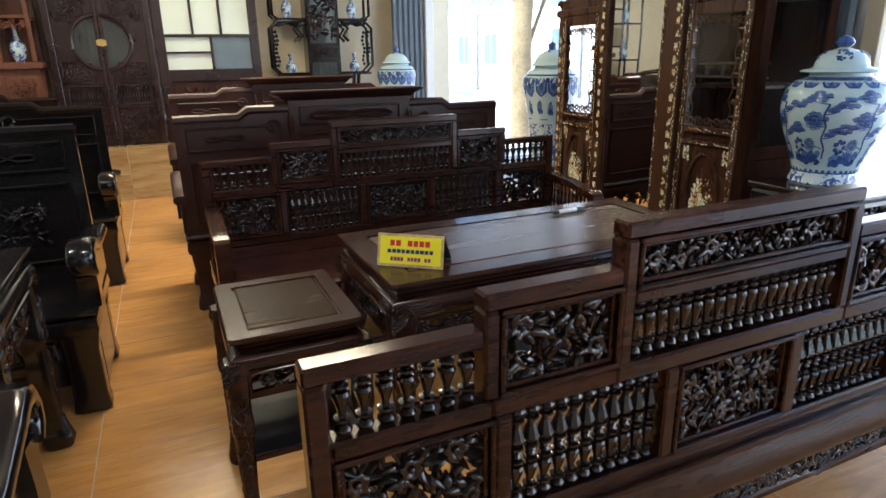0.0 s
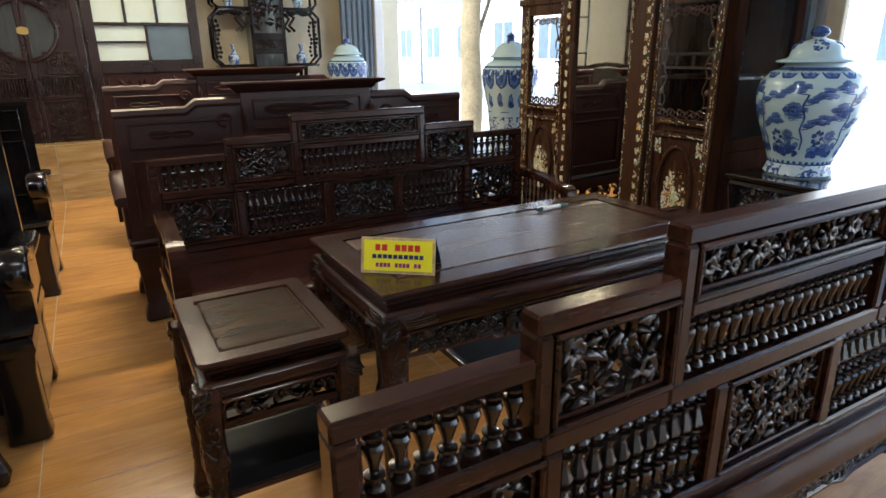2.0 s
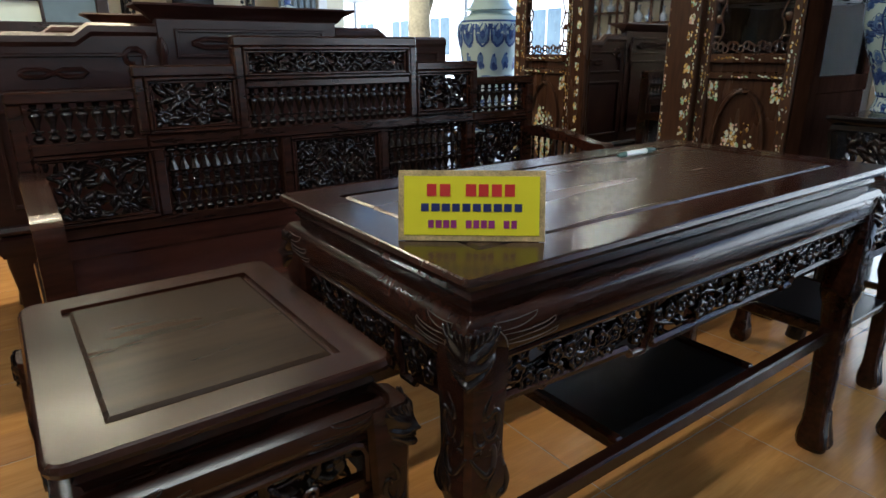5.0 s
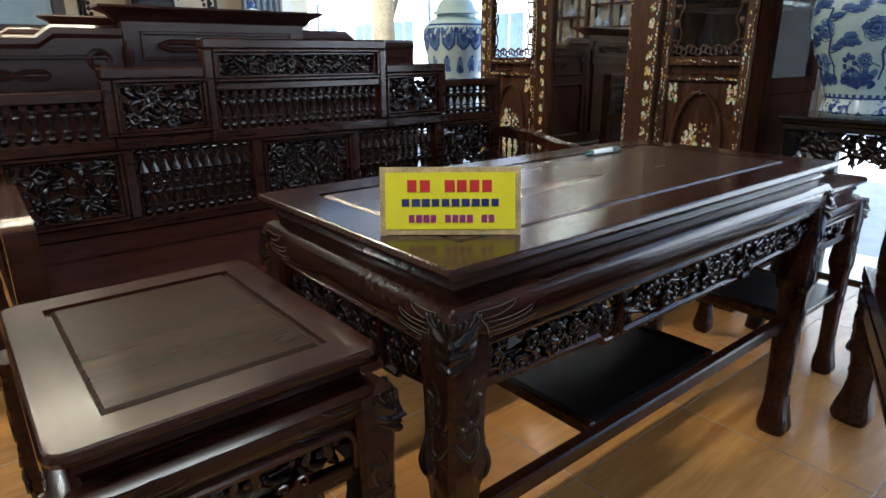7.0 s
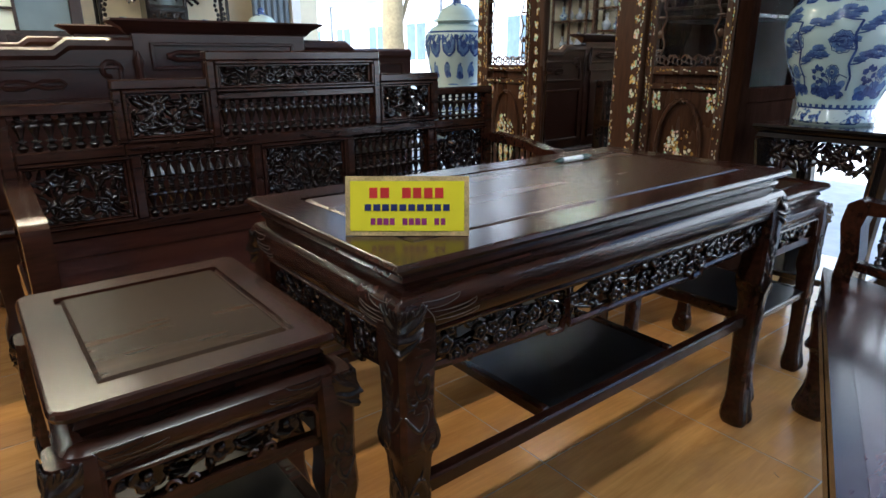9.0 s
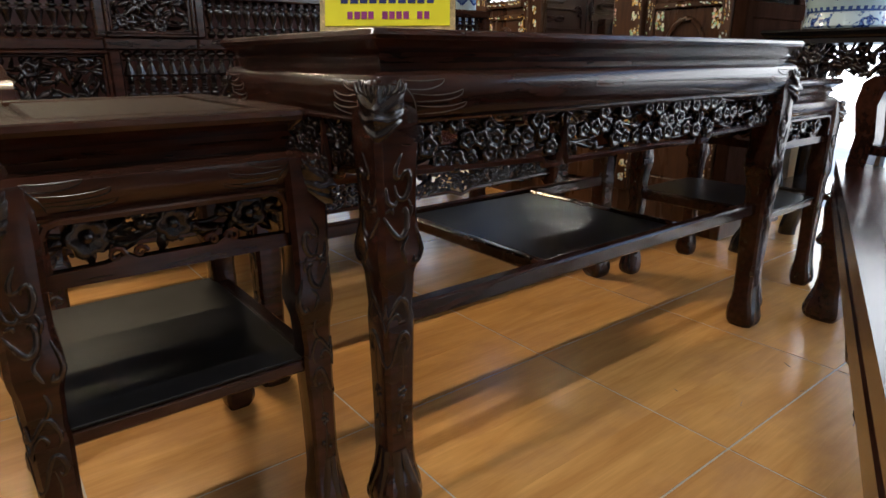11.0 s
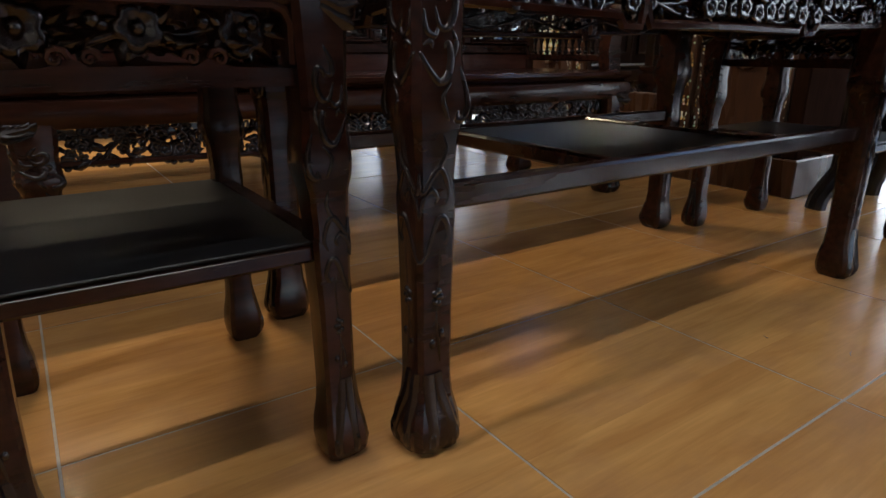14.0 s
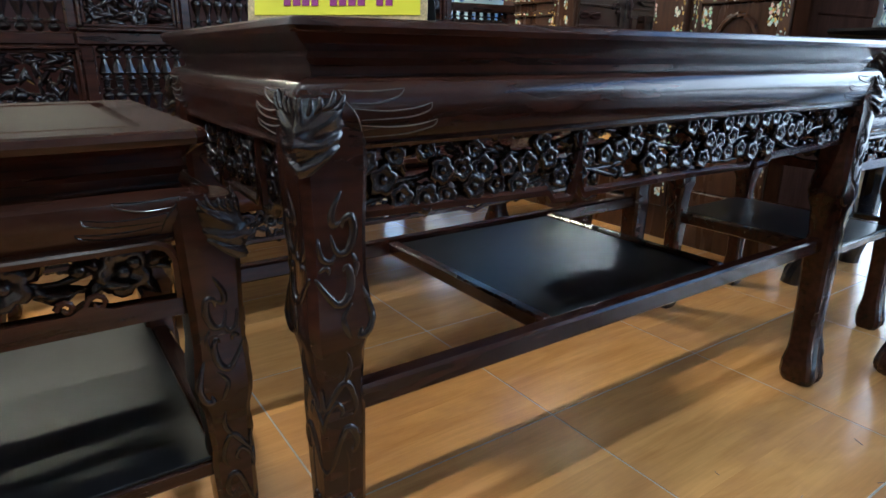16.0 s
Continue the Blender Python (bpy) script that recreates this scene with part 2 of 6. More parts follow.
    l(dirt.outputs[0], dr.inputs[0])
    dm = n("ShaderNodeMix")
    dm.data_type = "RGBA"
    l(dr.outputs[0], dm.inputs[0]), l(hs2.outputs[0], dm.inputs[6])
    dm.inputs[7].default_value = (0.34, 0.175, 0.10, 1)
    l(dm.outputs[2], b.inputs["Base Color"])
    sm = n("ShaderNodeTexNoise")
    sm.inputs["Scale"].default_value = 5
    l(va.outputs[0], sm.inputs[0])
    rr = n("ShaderNodeMapRange")
    b.inputs["Specular IOR Level"].default_value = 0.27
    rr.inputs["To Min"].default_value, rr.inputs["To Max"].default_value = 0.14, 0.30
    l(sm.outputs[0], rr.inputs[0])
    l(rr.outputs[0], b.inputs["Roughness"])
    bp = n("ShaderNodeBump")
    bp.inputs["Strength"].default_value, bp.inputs["Distance"].default_value = 0.05, 0.002
    l(g.outputs[0], bp.inputs["Height"]), l(bp.outputs[0], b.inputs["Normal"])
    return m


TILE = tile_material()
STEPTILE = tile_material("tan_step_tile", (0.24, 0.155, 0.06), (0.48, 0.34, 0.16))

# ---- mesh helpers ----
rng = random.Random(7)


class Shape:
    """Vertices and faces gathered for one mesh."""

    def __init__(self):
        self.v, self.f = [], []

    def add(self, verts, faces):
        k = len(self.v)
        self.v += [tuple(p) for p in verts]
        self.f += [tuple(i + k for i in q) for q in faces]
        return self

    def box(self, x0, x1, y0, y1, z0, z1, c=0.004):
        lo, hi = (x0, y0, z0), (x1, y1, z1)
        c = min(c, (x1 - x0) * 0.3, (y1 - y0) * 0.3, (z1 - z0) * 0.3)
        idx, verts = {}, []
        for sx in (0, 1):
            for sy in (0, 1):
                for sz in (0, 1):
                    for a in range(3):
                        p = []
                        for k, s in enumerate((sx, sy, sz)):
                            e = hi[k] if s else lo[k]
                            p.append(e if k == a else e + (-c if s else c))
                        idx[sx, sy, sz, a] = len(verts)
                        verts.append(p)
        faces = []
        for a in range(3):
            o = [k for k in range(3) if k != a]
            for s in (0, 1):
                q = []
                for u, w in ((0, 0), (1, 0), (1, 1), (0, 1)):
                    key = [0, 0, 0]
                    key[a], key[o[0]], key[o[1]] = s, u, w
                    q.append(idx[(*key, a)])
                faces.append(q)
        for a in range(3):
            for b in range(a + 1, 3):
                d = 3 - a - b
                for s in (0, 1):
                    for u in (0, 1):
                        k0, k1 = [0, 0, 0], [0, 0, 0]
                        k0[a], k0[b], k0[d] = s, u, 0
                        k1[a], k1[b], k1[d] = s, u, 1
                        faces.append([idx[(*k0, a)], idx[(*k1, a)], idx[(*k1, b)], idx[(*k0, b)]])
        for sx in (0, 1):
            for sy in (0, 1):
                for sz in (0, 1):
                    faces.append([idx[sx, sy, sz, 0], idx[sx, sy, sz, 1], idx[sx, sy, sz, 2]])
        return self.add(verts, faces)

    def lathe(self, prof, cx=0, cy=0, seg=10, squash=1.0):
        """Revolved profile of (radius, z)."""
        verts, faces = [], []
        for r, z in prof:
            for i in range(seg):
                a = 2 * math.pi * i / seg
                verts.append((cx + r * math.cos(a), cy + squash * r * math.sin(a), z))
        for j in range(len(prof) - 1):
            for i in range(seg):
                k = (i + 1) % seg
                faces.append((j * seg + i, j * seg + k, (j + 1) * seg + k, (j + 1) * seg + i))
        faces.append(tuple(range(seg))[::-1])
        faces.append(tuple((len(prof) - 1) * seg + i for i in range(seg)))
        return self.add(verts, faces)

    def rings(self, x0, x1, y0, y1, prof, rad=0.0):
        """Stacked rectangles of (inset, z), closed below and above; rad rounds the corners."""
        verts, faces = [], []
        if rad:
            n = 20
            for d, z in prof:
                r = max(0.0015, rad - d)
                for cx, cy, q in ((x1 - d - r, y1 - d - r, 0), (x0 + d + r, y1 - d - r, 1), (x0 + d + r, y0 + d + r, 2), (x1 - d - r, y0 + d + r, 3)):
                    for i in range(5):
                        a = math.pi / 2 * (q + i / 4)
                        verts.append((cx + r * math.cos(a), cy + r * math.sin(a), z))
            for j in range(len(prof) - 1):
                for i in range(n):
                    k = (i + 1) % n
                    faces.append((j * n + i, j * n + k, j * n + n + k, j * n + n + i))
            faces += [tuple(range(n))[::-1], tuple((len(prof) - 1) * n + i for i in range(n))]
            return self.add(verts, faces)
        for d, z in prof:
            verts += [(x0 + d, y0 + d, z), (x1 - d, y0 + d, z), (x1 - d, y1 - d, z), (x0 + d, y1 - d, z)]
        for j in range(len(prof) - 1):
            for i in range(4):
                k = (i + 1) % 4
                faces.append((j * 4 + i, j * 4 + k, j * 4 + 4 + k, j * 4 + 4 + i))
        n = (len(prof) - 1) * 4
        faces += [(3, 2, 1, 0), (n, n + 1, n + 2, n + 3)]
        return self.add(verts, faces)

    def tube(self, pts, r, seg=5, taper=1.0, both=False):
        """A round bar along points; taper thins its far end, both runs it out to nothing at both ends."""
        pts = [Vector(p) for p in pts]
        verts, faces = [], []
        for j, p in enumerate(pts):
            d = (pts[min(j + 1, len(pts) - 1)] - pts[max(j - 1, 0)]).normalized()
            u = d.cross(Vector((0.31, 0.93, 0.17))).normalized()
            w = d.cross(u)
            rr = r * (1 + (taper - 1) * j / max(1, len(pts) - 1))
            if both:
                rr = r * max(0.12, math.sin(math.pi * (0.04 + 0.92 * j / (len(pts) - 1))) ** 0.6)
            for i in range(seg):
                a = 2 * math.pi * i / seg
                verts.append(p + rr * (math.cos(a) * u + math.sin(a) * w))
        for j in range(len(pts) - 1):
            for i in range(seg):
                k = (i + 1) % seg
                faces.append((j * seg + i, j * seg + k, (j + 1) * seg + k, (j + 1) * seg + i))
        faces += [tuple(range(seg))[::-1], tuple((len(pts) - 1) * seg + i for i in range(seg))]
        return self.add(verts, faces)

    def prism(self, poly, a0, a1, plane="xz"):
        """A flat outline of two coordinates, thickened along the third axis."""
        put = {"xz": lambda u, w, a: (u, a, w), "yz": lambda u, w, a: (a, u, w), "xy": lambda u, w, a: (u, w, a)}[plane]
        n = len(poly)
        verts = [put(u, w, a0) for u, w in poly] + [put(u, w, a1) for u, w in poly]
        faces = [tuple(range(n))[::-1], tuple(range(n, 2 * n))]
        faces += [(i, (i + 1) % n, n + (i + 1) % n, n + i) for i in range(n)]
        return self.add(verts, faces)

    def ball(self, c, r, seg=8, rows=5):
        verts, faces = [], []
        rx, ry, rz = r if isinstance(r, tuple) else (r, r, r)
        for j in range(rows + 1):
            t = math.pi * (0.06 + 0.88 * j / rows)
            for i in range(seg):
                a = 2 * math.pi * i / seg
                verts.append((c[0] + rx * math.sin(t) * math.cos(a), c[1] + ry * math.sin(t) * math.sin(a), c[2] - rz * math.cos(t)))
        for j in range(rows):
            for i in range(seg):
                k = (i + 1) % seg
                faces.append((j * seg + i, j * seg + k, (j + 1) * seg + k, (j + 1) * seg + i))
        faces += [tuple(range(seg))[::-1], tuple(rows * seg + i for i in range(seg))]
        return self.add(verts, faces)

    def leaf(self, c, size, turn, front, y, fat=0.45, depth=0.36):
        """A ridged carved leaf in the xz plane; front is the side (+1 or -1 in y) that it faces."""
        pts = [(-1, 0), (-0.45, fat), (0.25, fat * 0.85), (1, 0.12), (0.25, -fat * 0.85), (-0.45, -fat)]
        ca, sa = math.cos(turn), math.sin(turn)
        put = lambda u, w, h: (c[0] + size * (u * ca - w * sa), y + front * h, c[1] + size * (u * sa + w * ca))
        h = size * depth
        verts = [put(u, w, 0.25 * h * (1 + u)) for u, w in pts] + [put(-0.5, 0, h * 1.1), put(0.3, 0, h * 1.5)] + [put(u * 0.8, w * 0.8, -h) for u, w in pts]
        faces = [(0, 1, 6), (1, 2, 7, 6), (2, 3, 7), (3, 4, 7), (4, 5, 6, 7), (5, 0, 6)]
        faces += [(i, 8 + i, 8 + (i + 1) % 6, (i + 1) % 6) for i in range(6)] + [tuple(range(13, 7, -1))]
        return self.add(verts, faces)

    def flower(self, c, size, front, y, petals=5):
        """A plum blossom: round petals about a button."""
        off = rng.random() * 6
        n = petals * 4
        verts, faces = [], []
        for j, (k, lift) in enumerate(((1.0, -0.40), (1.0, 0.02), (0.86, 0.17), (0.62, 0.16), (0.34, 0.02))):
            for i in range(n):
                a = 2 * math.pi * i / n
                r = size * k * (0.74 + 0.26 * abs(math.sin(a * petals / 2)) ** 0.7 if k > 0.5 else 1.0)
                verts.append((c[0] + r * math.cos(a + off), y + front * size * lift, c[1] + r * math.sin(a + off)))
            if j:
                faces += [((j - 1) * n + i, (j - 1) * n + (i + 1) % n, j * n + (i + 1) % n, j * n + i) for i in range(n)]
        faces += [tuple(range(n))[::-1], tuple(4 * n + i for i in range(n))]
        self.add(verts, faces)
        self.ball((c[0], y + front * size * 0.10, c[1]), (size * 0.28, size * 0.22, size * 0.28), 8, 4)
        return self


def part(name, sh, material, parent, label="", sharp=35):
    """Links one gathered shape as a mesh object under a thing, or at top level."""
    if name.startswith(("carved", "relief", "carving")):
        sharp = 78
    me = bpy.data.meshes.new(name)
    me.from_pydata(sh.v, [], sh.f)
    bm = bmesh.new()
    bm.from_mesh(me)
    bmesh.ops.recalc_face_normals(bm, faces=bm.faces)
    bm.to_mesh(me)
    bm.free()
    me.polygons.foreach_set("use_smooth", [True] * len(me.polygons))
    me.set_sharp_from_angle(angle=radians(sharp))
    me.materials.append(material)
    ob = new(name, me)
    if parent is not None:
        ob.parent = parent
    if name in ("inlay", "painting", "engraving", "carving", "carved_panel", "carved_frieze", "relief", "fretwork", "lacework", "shelf_lace", "carved_apron", "finial", "moulding", "bead", "crown"):
        ob["kind"] = "stuff"
    return tagged(ob, label)


def again(name, ob, parent, m):
    """Another object on the same mesh."""
    o = new(name, ob.data)
    o.parent = parent
    o.matrix_basis = m
    return o


def carve(sh, x0, x1, z0, z1, y, front, size, kind="leaf", count=None):
    """Fills a rectangle with openwork carving: winding stems, leaves and blossoms that touch one another."""
    w, h = x1 - x0, z1 - z0
    count = count or int(1.9 * w * h / (size * size))
    for k in range(max(2, int(w / (size * 4)))):
        x, z = x0 + w * (k + rng.random()) / max(2, int(w / (size * 4))), z0
        pts, a = [], 0.5 + rng.random() * 2
        for j in range(8):
            pts.append((min(x1, max(x0, x)), y + 0.15 * front * size * math.sin(j), z0 + h * j / 7))
            a += (rng.random() - 0.5) * 1.6
            x += math.cos(a) * size * 0.9
        sh.tube(pts, size * 0.22, 5)
    inside = lambda cx, cz, m: (min(x1 - m, max(x0 + m, cx)), min(z1 - m, max(z0 + m, cz))) if x1 - x0 > 2 * m and z1 - z0 > 2 * m else ((x0 + x1) / 2, (z0 + z1) / 2)
    if kind == "leaf":
        # sprays: a blossom with leaves about it, and smaller leaves between
        nx, nz = max(1, round(w / (4.6 * size))), max(1, round(h / (4.2 * size)))
        for i in range(nx):
            for j in range(nz):
                cx = x0 + w * (i + 0.5 + 0.22 * (-1) ** j * (nz > 1) + 0.2 * (rng.random() - 0.5)) / nx
                cz = z0 + h * (j + 0.5 + 0.3 * (rng.random() - 0.5)) / nz
                cx, cz = inside(cx, cz, size)
                if rng.random() < 0.7:
                    sh.flower((cx, cz), size * (0.95 + 0.35 * rng.random()), front, y + front * size * 0.25, 5 + int(2 * rng.random()))
                off, n = rng.random() * 6.28, 6 + int(2 * rng.random())
                for q in range(n):
                    a = off + 6.283 * q / n + 0.4 * (rng.random() - 0.5)
                    g = size * (1.5 + 0.5 * rng.random())
                    px, pz = inside(cx + g * math.cos(a), cz + g * 0.85 * math.sin(a), size * 0.45)
                    sh.leaf((px, pz), size * (0.95 + 0.4 * rng.random()), a + 0.5 * (rng.random() - 0.5), front, y + front * (rng.random() - 0.4) * size * 0.3, 0.28 + 0.16 * rng.random(), 0.28)
        count = int(0.3 * count)
    for k in range(count):
        cx = x0 + w * ((k * 0.61803) % 1.0) + (rng.random() - 0.5) * size
        cz = z0 + h * ((k + 0.5) / count) + (rng.random() - 0.5) * size
        cx, cz = inside(cx, cz, size * 0.4)
        s = size * (0.75 + 0.75 * rng.random())
        if kind == "flower" and rng.random() < 0.62:
            sh.flower((cx, cz), s * 0.85, front, y)
        else:
            sh.leaf((cx, cz), s, rng.random() * 6.28, front, y + front * (rng.random() - 0.5) * size * 0.4, 0.26 + 0.22 * rng.random(), 0.26)
    return sh


def thing(name, label, category, m=None, group="", kind=""):
    ob = new(name)
    ob.empty_display_size = 0.1
    if m is not None:
        ob.matrix_world = m
    return tagged(ob, label, category, group, kind)

# ---- the setting ----
X0, X1, Y0, Y1, H = -4.2, 3.45, -3.2, 7.7, 3.0
PLATFORM, STEP_Y = 0.53, 6.9


def setting(name, sh, material, label, category):
    return tagged(part(name, sh, material, None), label, category, kind="structure")


floor = setting("floor", Shape().box(X0, X1, Y0, STEP_Y, -0.12, -0.0012, 0), GROUT, "grouted floor of glossy orange wood-look tiles", "floor")
setting("ground", Shape().box(-200, 260, -200, 260, -0.3, -0.05, 0), PAVING, "pale sunlit paving of the street outside", "ground")
setting("ceiling", Shape().box(X0 - 0.2, X1 + 0.2, Y0 - 0.2, Y1 + 0.2, H, H + 0.15, 0), CEILING, "unseen plain ceiling, greyed to cut the light it throws down", "ceiling")
setting("wall_west", Shape().box(X0 - 0.2, X0, Y0 - 0.2, Y1 + 0.2, 0, H, 0), CREAM, "plain cream painted wall", "wall")
# unseen wall; its opening is added to let in fill light from the sky
setting("wall_south", Shape().box(X0, 1.0, Y0 - 0.2, Y0, 0, H, 0).box(3.1, X1, Y0 - 0.2, Y0, 0, H, 0).box(1.0, 3.1, Y0 - 0.2, Y0, 2.4, H, 0), WHITE, "unseen white south wall with an opening added for fill light", "wall")
setting("wall_north", Shape().box(X0, X1 + 0.2, Y1, Y1 + 0.2, 0, H, 0), CREAM, "cream painted back wall with warm light", "wall")
east = Shape()
east.box(X1, X1 + 0.2, Y0 - 0.2, -2.2, 0, H, 0).box(X1, X1 + 0.2, 2.15, 3.3, 0, H, 0)
east.box(X1, X1 + 0.2, -2.2, 2.15, 2.62, H, 0).box(X1, X1 + 0.2, 3.3, Y1, 2.62, H, 0)
setting("wall_east", east, WHITE, "white shop front wall with two wide openings to the street", "wall")
platform = setting("platform", Shape().box(X0, 2.75, STEP_Y + 0.006, Y1, 0, PLATFORM - 0.006, 0), GROUT, "raised platform faced with wood-look tiles", "platform")
setting("trim", Shape().box(3.20, 3.30, 7.40, Y1 - 0.002, 0, H - 0.002).box(X1 - 0.03, X1, 3.3, 3.36, 0, 2.62).box(X1 - 0.03, X1, 2.09, 2.15, 0, 2.62), WHITE, "white painted door jambs at the shop front", "trim")


def shutter(y0, y1, x, label, turn=0):
    """A folded metal shutter leaf with upright ribs."""
    sh = thing("folding_shutter", label, "shutter", pose(x, y0, 0, 0, 0, turn))
    n = int((y1 - y0) / 0.07)
    first = part("slat", Shape().prism([(0, -0.012), (0.02, 0.012), (0.05, 0.012), (0.07, -0.012), (0.066, -0.018), (0.048, 0.004), (0.022, 0.004), (0.004, -0.018)], 0.02, 2.6, "xy"), SHUTTER, sh)
    first.matrix_basis = pose(0, 0, 0, 0, 0, 90)
    for i in range(1, n):
        again("slat", first, sh, pose(0, i * 0.07, 0, 0, 0, 90))
    part("rail", Shape().box(-0.03, 0.03, 0, n * 0.07, 2.55, 2.62), SHUTTER, sh)


shutter(7.44, 7.90, 3.19, "grey-blue ribbed metal shutter folded beside the opening", 90)
post = thing("shutter_post", "pale beige metal shutter post with a dark latch", "post", pose(3.40, 2.06, 0))
part("upright", Shape().box(-0.02, 0.02, -0.045, 0.045, 0, 2.6, 0.004), CREAM, post)
latch = part("latch", Shape().box(-0.032, -0.02, -0.02, 0.015, 1.12, 1.20, 0.003), STEEL, post, "grey metal latch")
part("latch_ring", Shape().tube([(-0.036, -0.055 + 0.02 * math.cos(0.7 * k), 1.155 + 0.026 * math.sin(0.7 * k)) for k in range(10)], 0.005, 6), STEEL, latch)
shutter(2.15, 3.2, 3.36, "grey-blue ribbed metal shutter behind the porcelain jar")


def ceiling_tube(x, y):
    t = thing("ceiling_light", "long white tube light added unseen under the ceiling", "lamp", pose(x, y, H), "tube lights")
    part("housing", Shape().box(-0.65, 0.65, -0.13, 0.13, -0.045, 0), WHITEPLASTIC, t)


for _x, _y in [q[:2] for q in TUBES]:
    ceiling_tube(_x, _y)

# ---- outside ----
bld = thing("street_building", "pale house front across the street in glaring light", "building", pose(17.5, 0, -0.05))
part("wall", Shape().box(0, 6, -30, 40, 0, 9, 0), FACADE, bld)
part("roof", Shape().box(-0.6, 6, -30, 40, 9, 9.3, 0), STEEL, bld)
for k in range(17):
    wy = -20.1 + k * 3.4
    win = part("window", Shape().box(-0.08, 0.02, wy, wy + 1.7, 0.9, 2.7), WHITE, bld)
    part("pane", Shape().box(-0.10, -0.07, wy + 0.12, wy + 0.8, 1.0, 2.6, 0), WINDOWDARK, win)
    part("pane", Shape().box(-0.10, -0.07, wy + 0.9, wy + 1.58, 1.0, 2.6, 0), WINDOWDARK, win)
can = thing("street_canopy", "grey steel truss canopy over the street", "canopy", pose(9.5, 15.5, -0.45))
part("roof", Shape().box(-1.6, 4, -6, 10, 3.5, 3.56, 0), STEEL, can)
for k in range(2):
    part("chord", Shape().box(-1.5, -1.42, -6, 10, 2.95 + 0.45 * k, 3.03 + 0.45 * k), STEEL, can)
for k in range(12):
    part("brace", Shape().tube([(-1.46, -6 + k * 1.3, 3.0), (-1.46, -5.35 + k * 1.3, 3.42), (-1.46, -4.7 + k * 1.3, 3.0)], 0.03), STEEL, can)
for k in range(3):
    part("post", Shape().lathe([(0.07, 0), (0.06, 3.5)], 3.6, -5.5 + k * 7.5, 10), STEEL, can)

tree = thing("street_tree", "pale-barked young tree trunk on the pavement", "tree", pose(5.55, 8.95, -0.05))
trunk = Shape()
trunk.tube([(0.0 + 0.03 * math.sin(k * 1.1), 0.02 * math.cos(k * 0.8), k * 0.35) for k in range(10)], 0.19, 12, 0.72)
part("trunk", trunk, BARK, tree)
for a, z in ((0.3, 1.5), (2.2, 2.2), (4.0, 2.7), (5.2, 3.0)):
    part("limb", Shape().tube([(0.1 * math.cos(a), 0.1 * math.sin(a), z), (0.3 * math.cos(a), 0.3 * math.sin(a), z + 0.35), (0.8 * math.cos(a), 0.8 * math.sin(a), z + 1.3)], 0.05, 7, 0.4), BARK, tree)
crown = Shape()
for k in range(500):
    a, r, z = rng.random() * 6.28, rng.random() ** 0.5 * 1.5, 3.6 + rng.random() * 1.8
    crown.leaf((r * math.cos(a), z), 0.11, rng.random() * 6.28, 1, r * math.sin(a), 0.4, 0.1)
part("crown", crown, mat("green_leaves", (0.05, 0.09, 0.03), 0.6, vary=0.4, island=True), tree)

# ---- carved rosewood set ----


SPINDLE = [(0.006, 0.0), (0.0115, 0.04), (0.0145, 0.11), (0.0115, 0.18), (0.006, 0.215), (0.0065, 0.245), (0.0135, 0.265), (0.0135, 0.305), (0.006, 0.325), (0.0055, 0.36), (0.0085, 0.48),
           (0.0135, 0.64), (0.0150, 0.70), (0.0125, 0.755), (0.0065, 0.785), (0.0070, 0.81), (0.0130, 0.835), (0.0130, 0.875), (0.0065, 0.90), (0.0100, 0.95), (0.0065, 1.0)]


def spindle_shape(h, r=1.0):
    return Shape().lathe([(a * r, z * h) for a, z in SPINDLE], 0, 0, 10)


def double_spindle(h, r=1.0):
    low = [(a * r, z * 0.5 * h) for a, z in SPINDLE]
    return Shape().lathe(low + [(a * r, h - z) for a, z in low[::-1][1:]], 0, 0, 8)


W = 1.885
T = 0.045


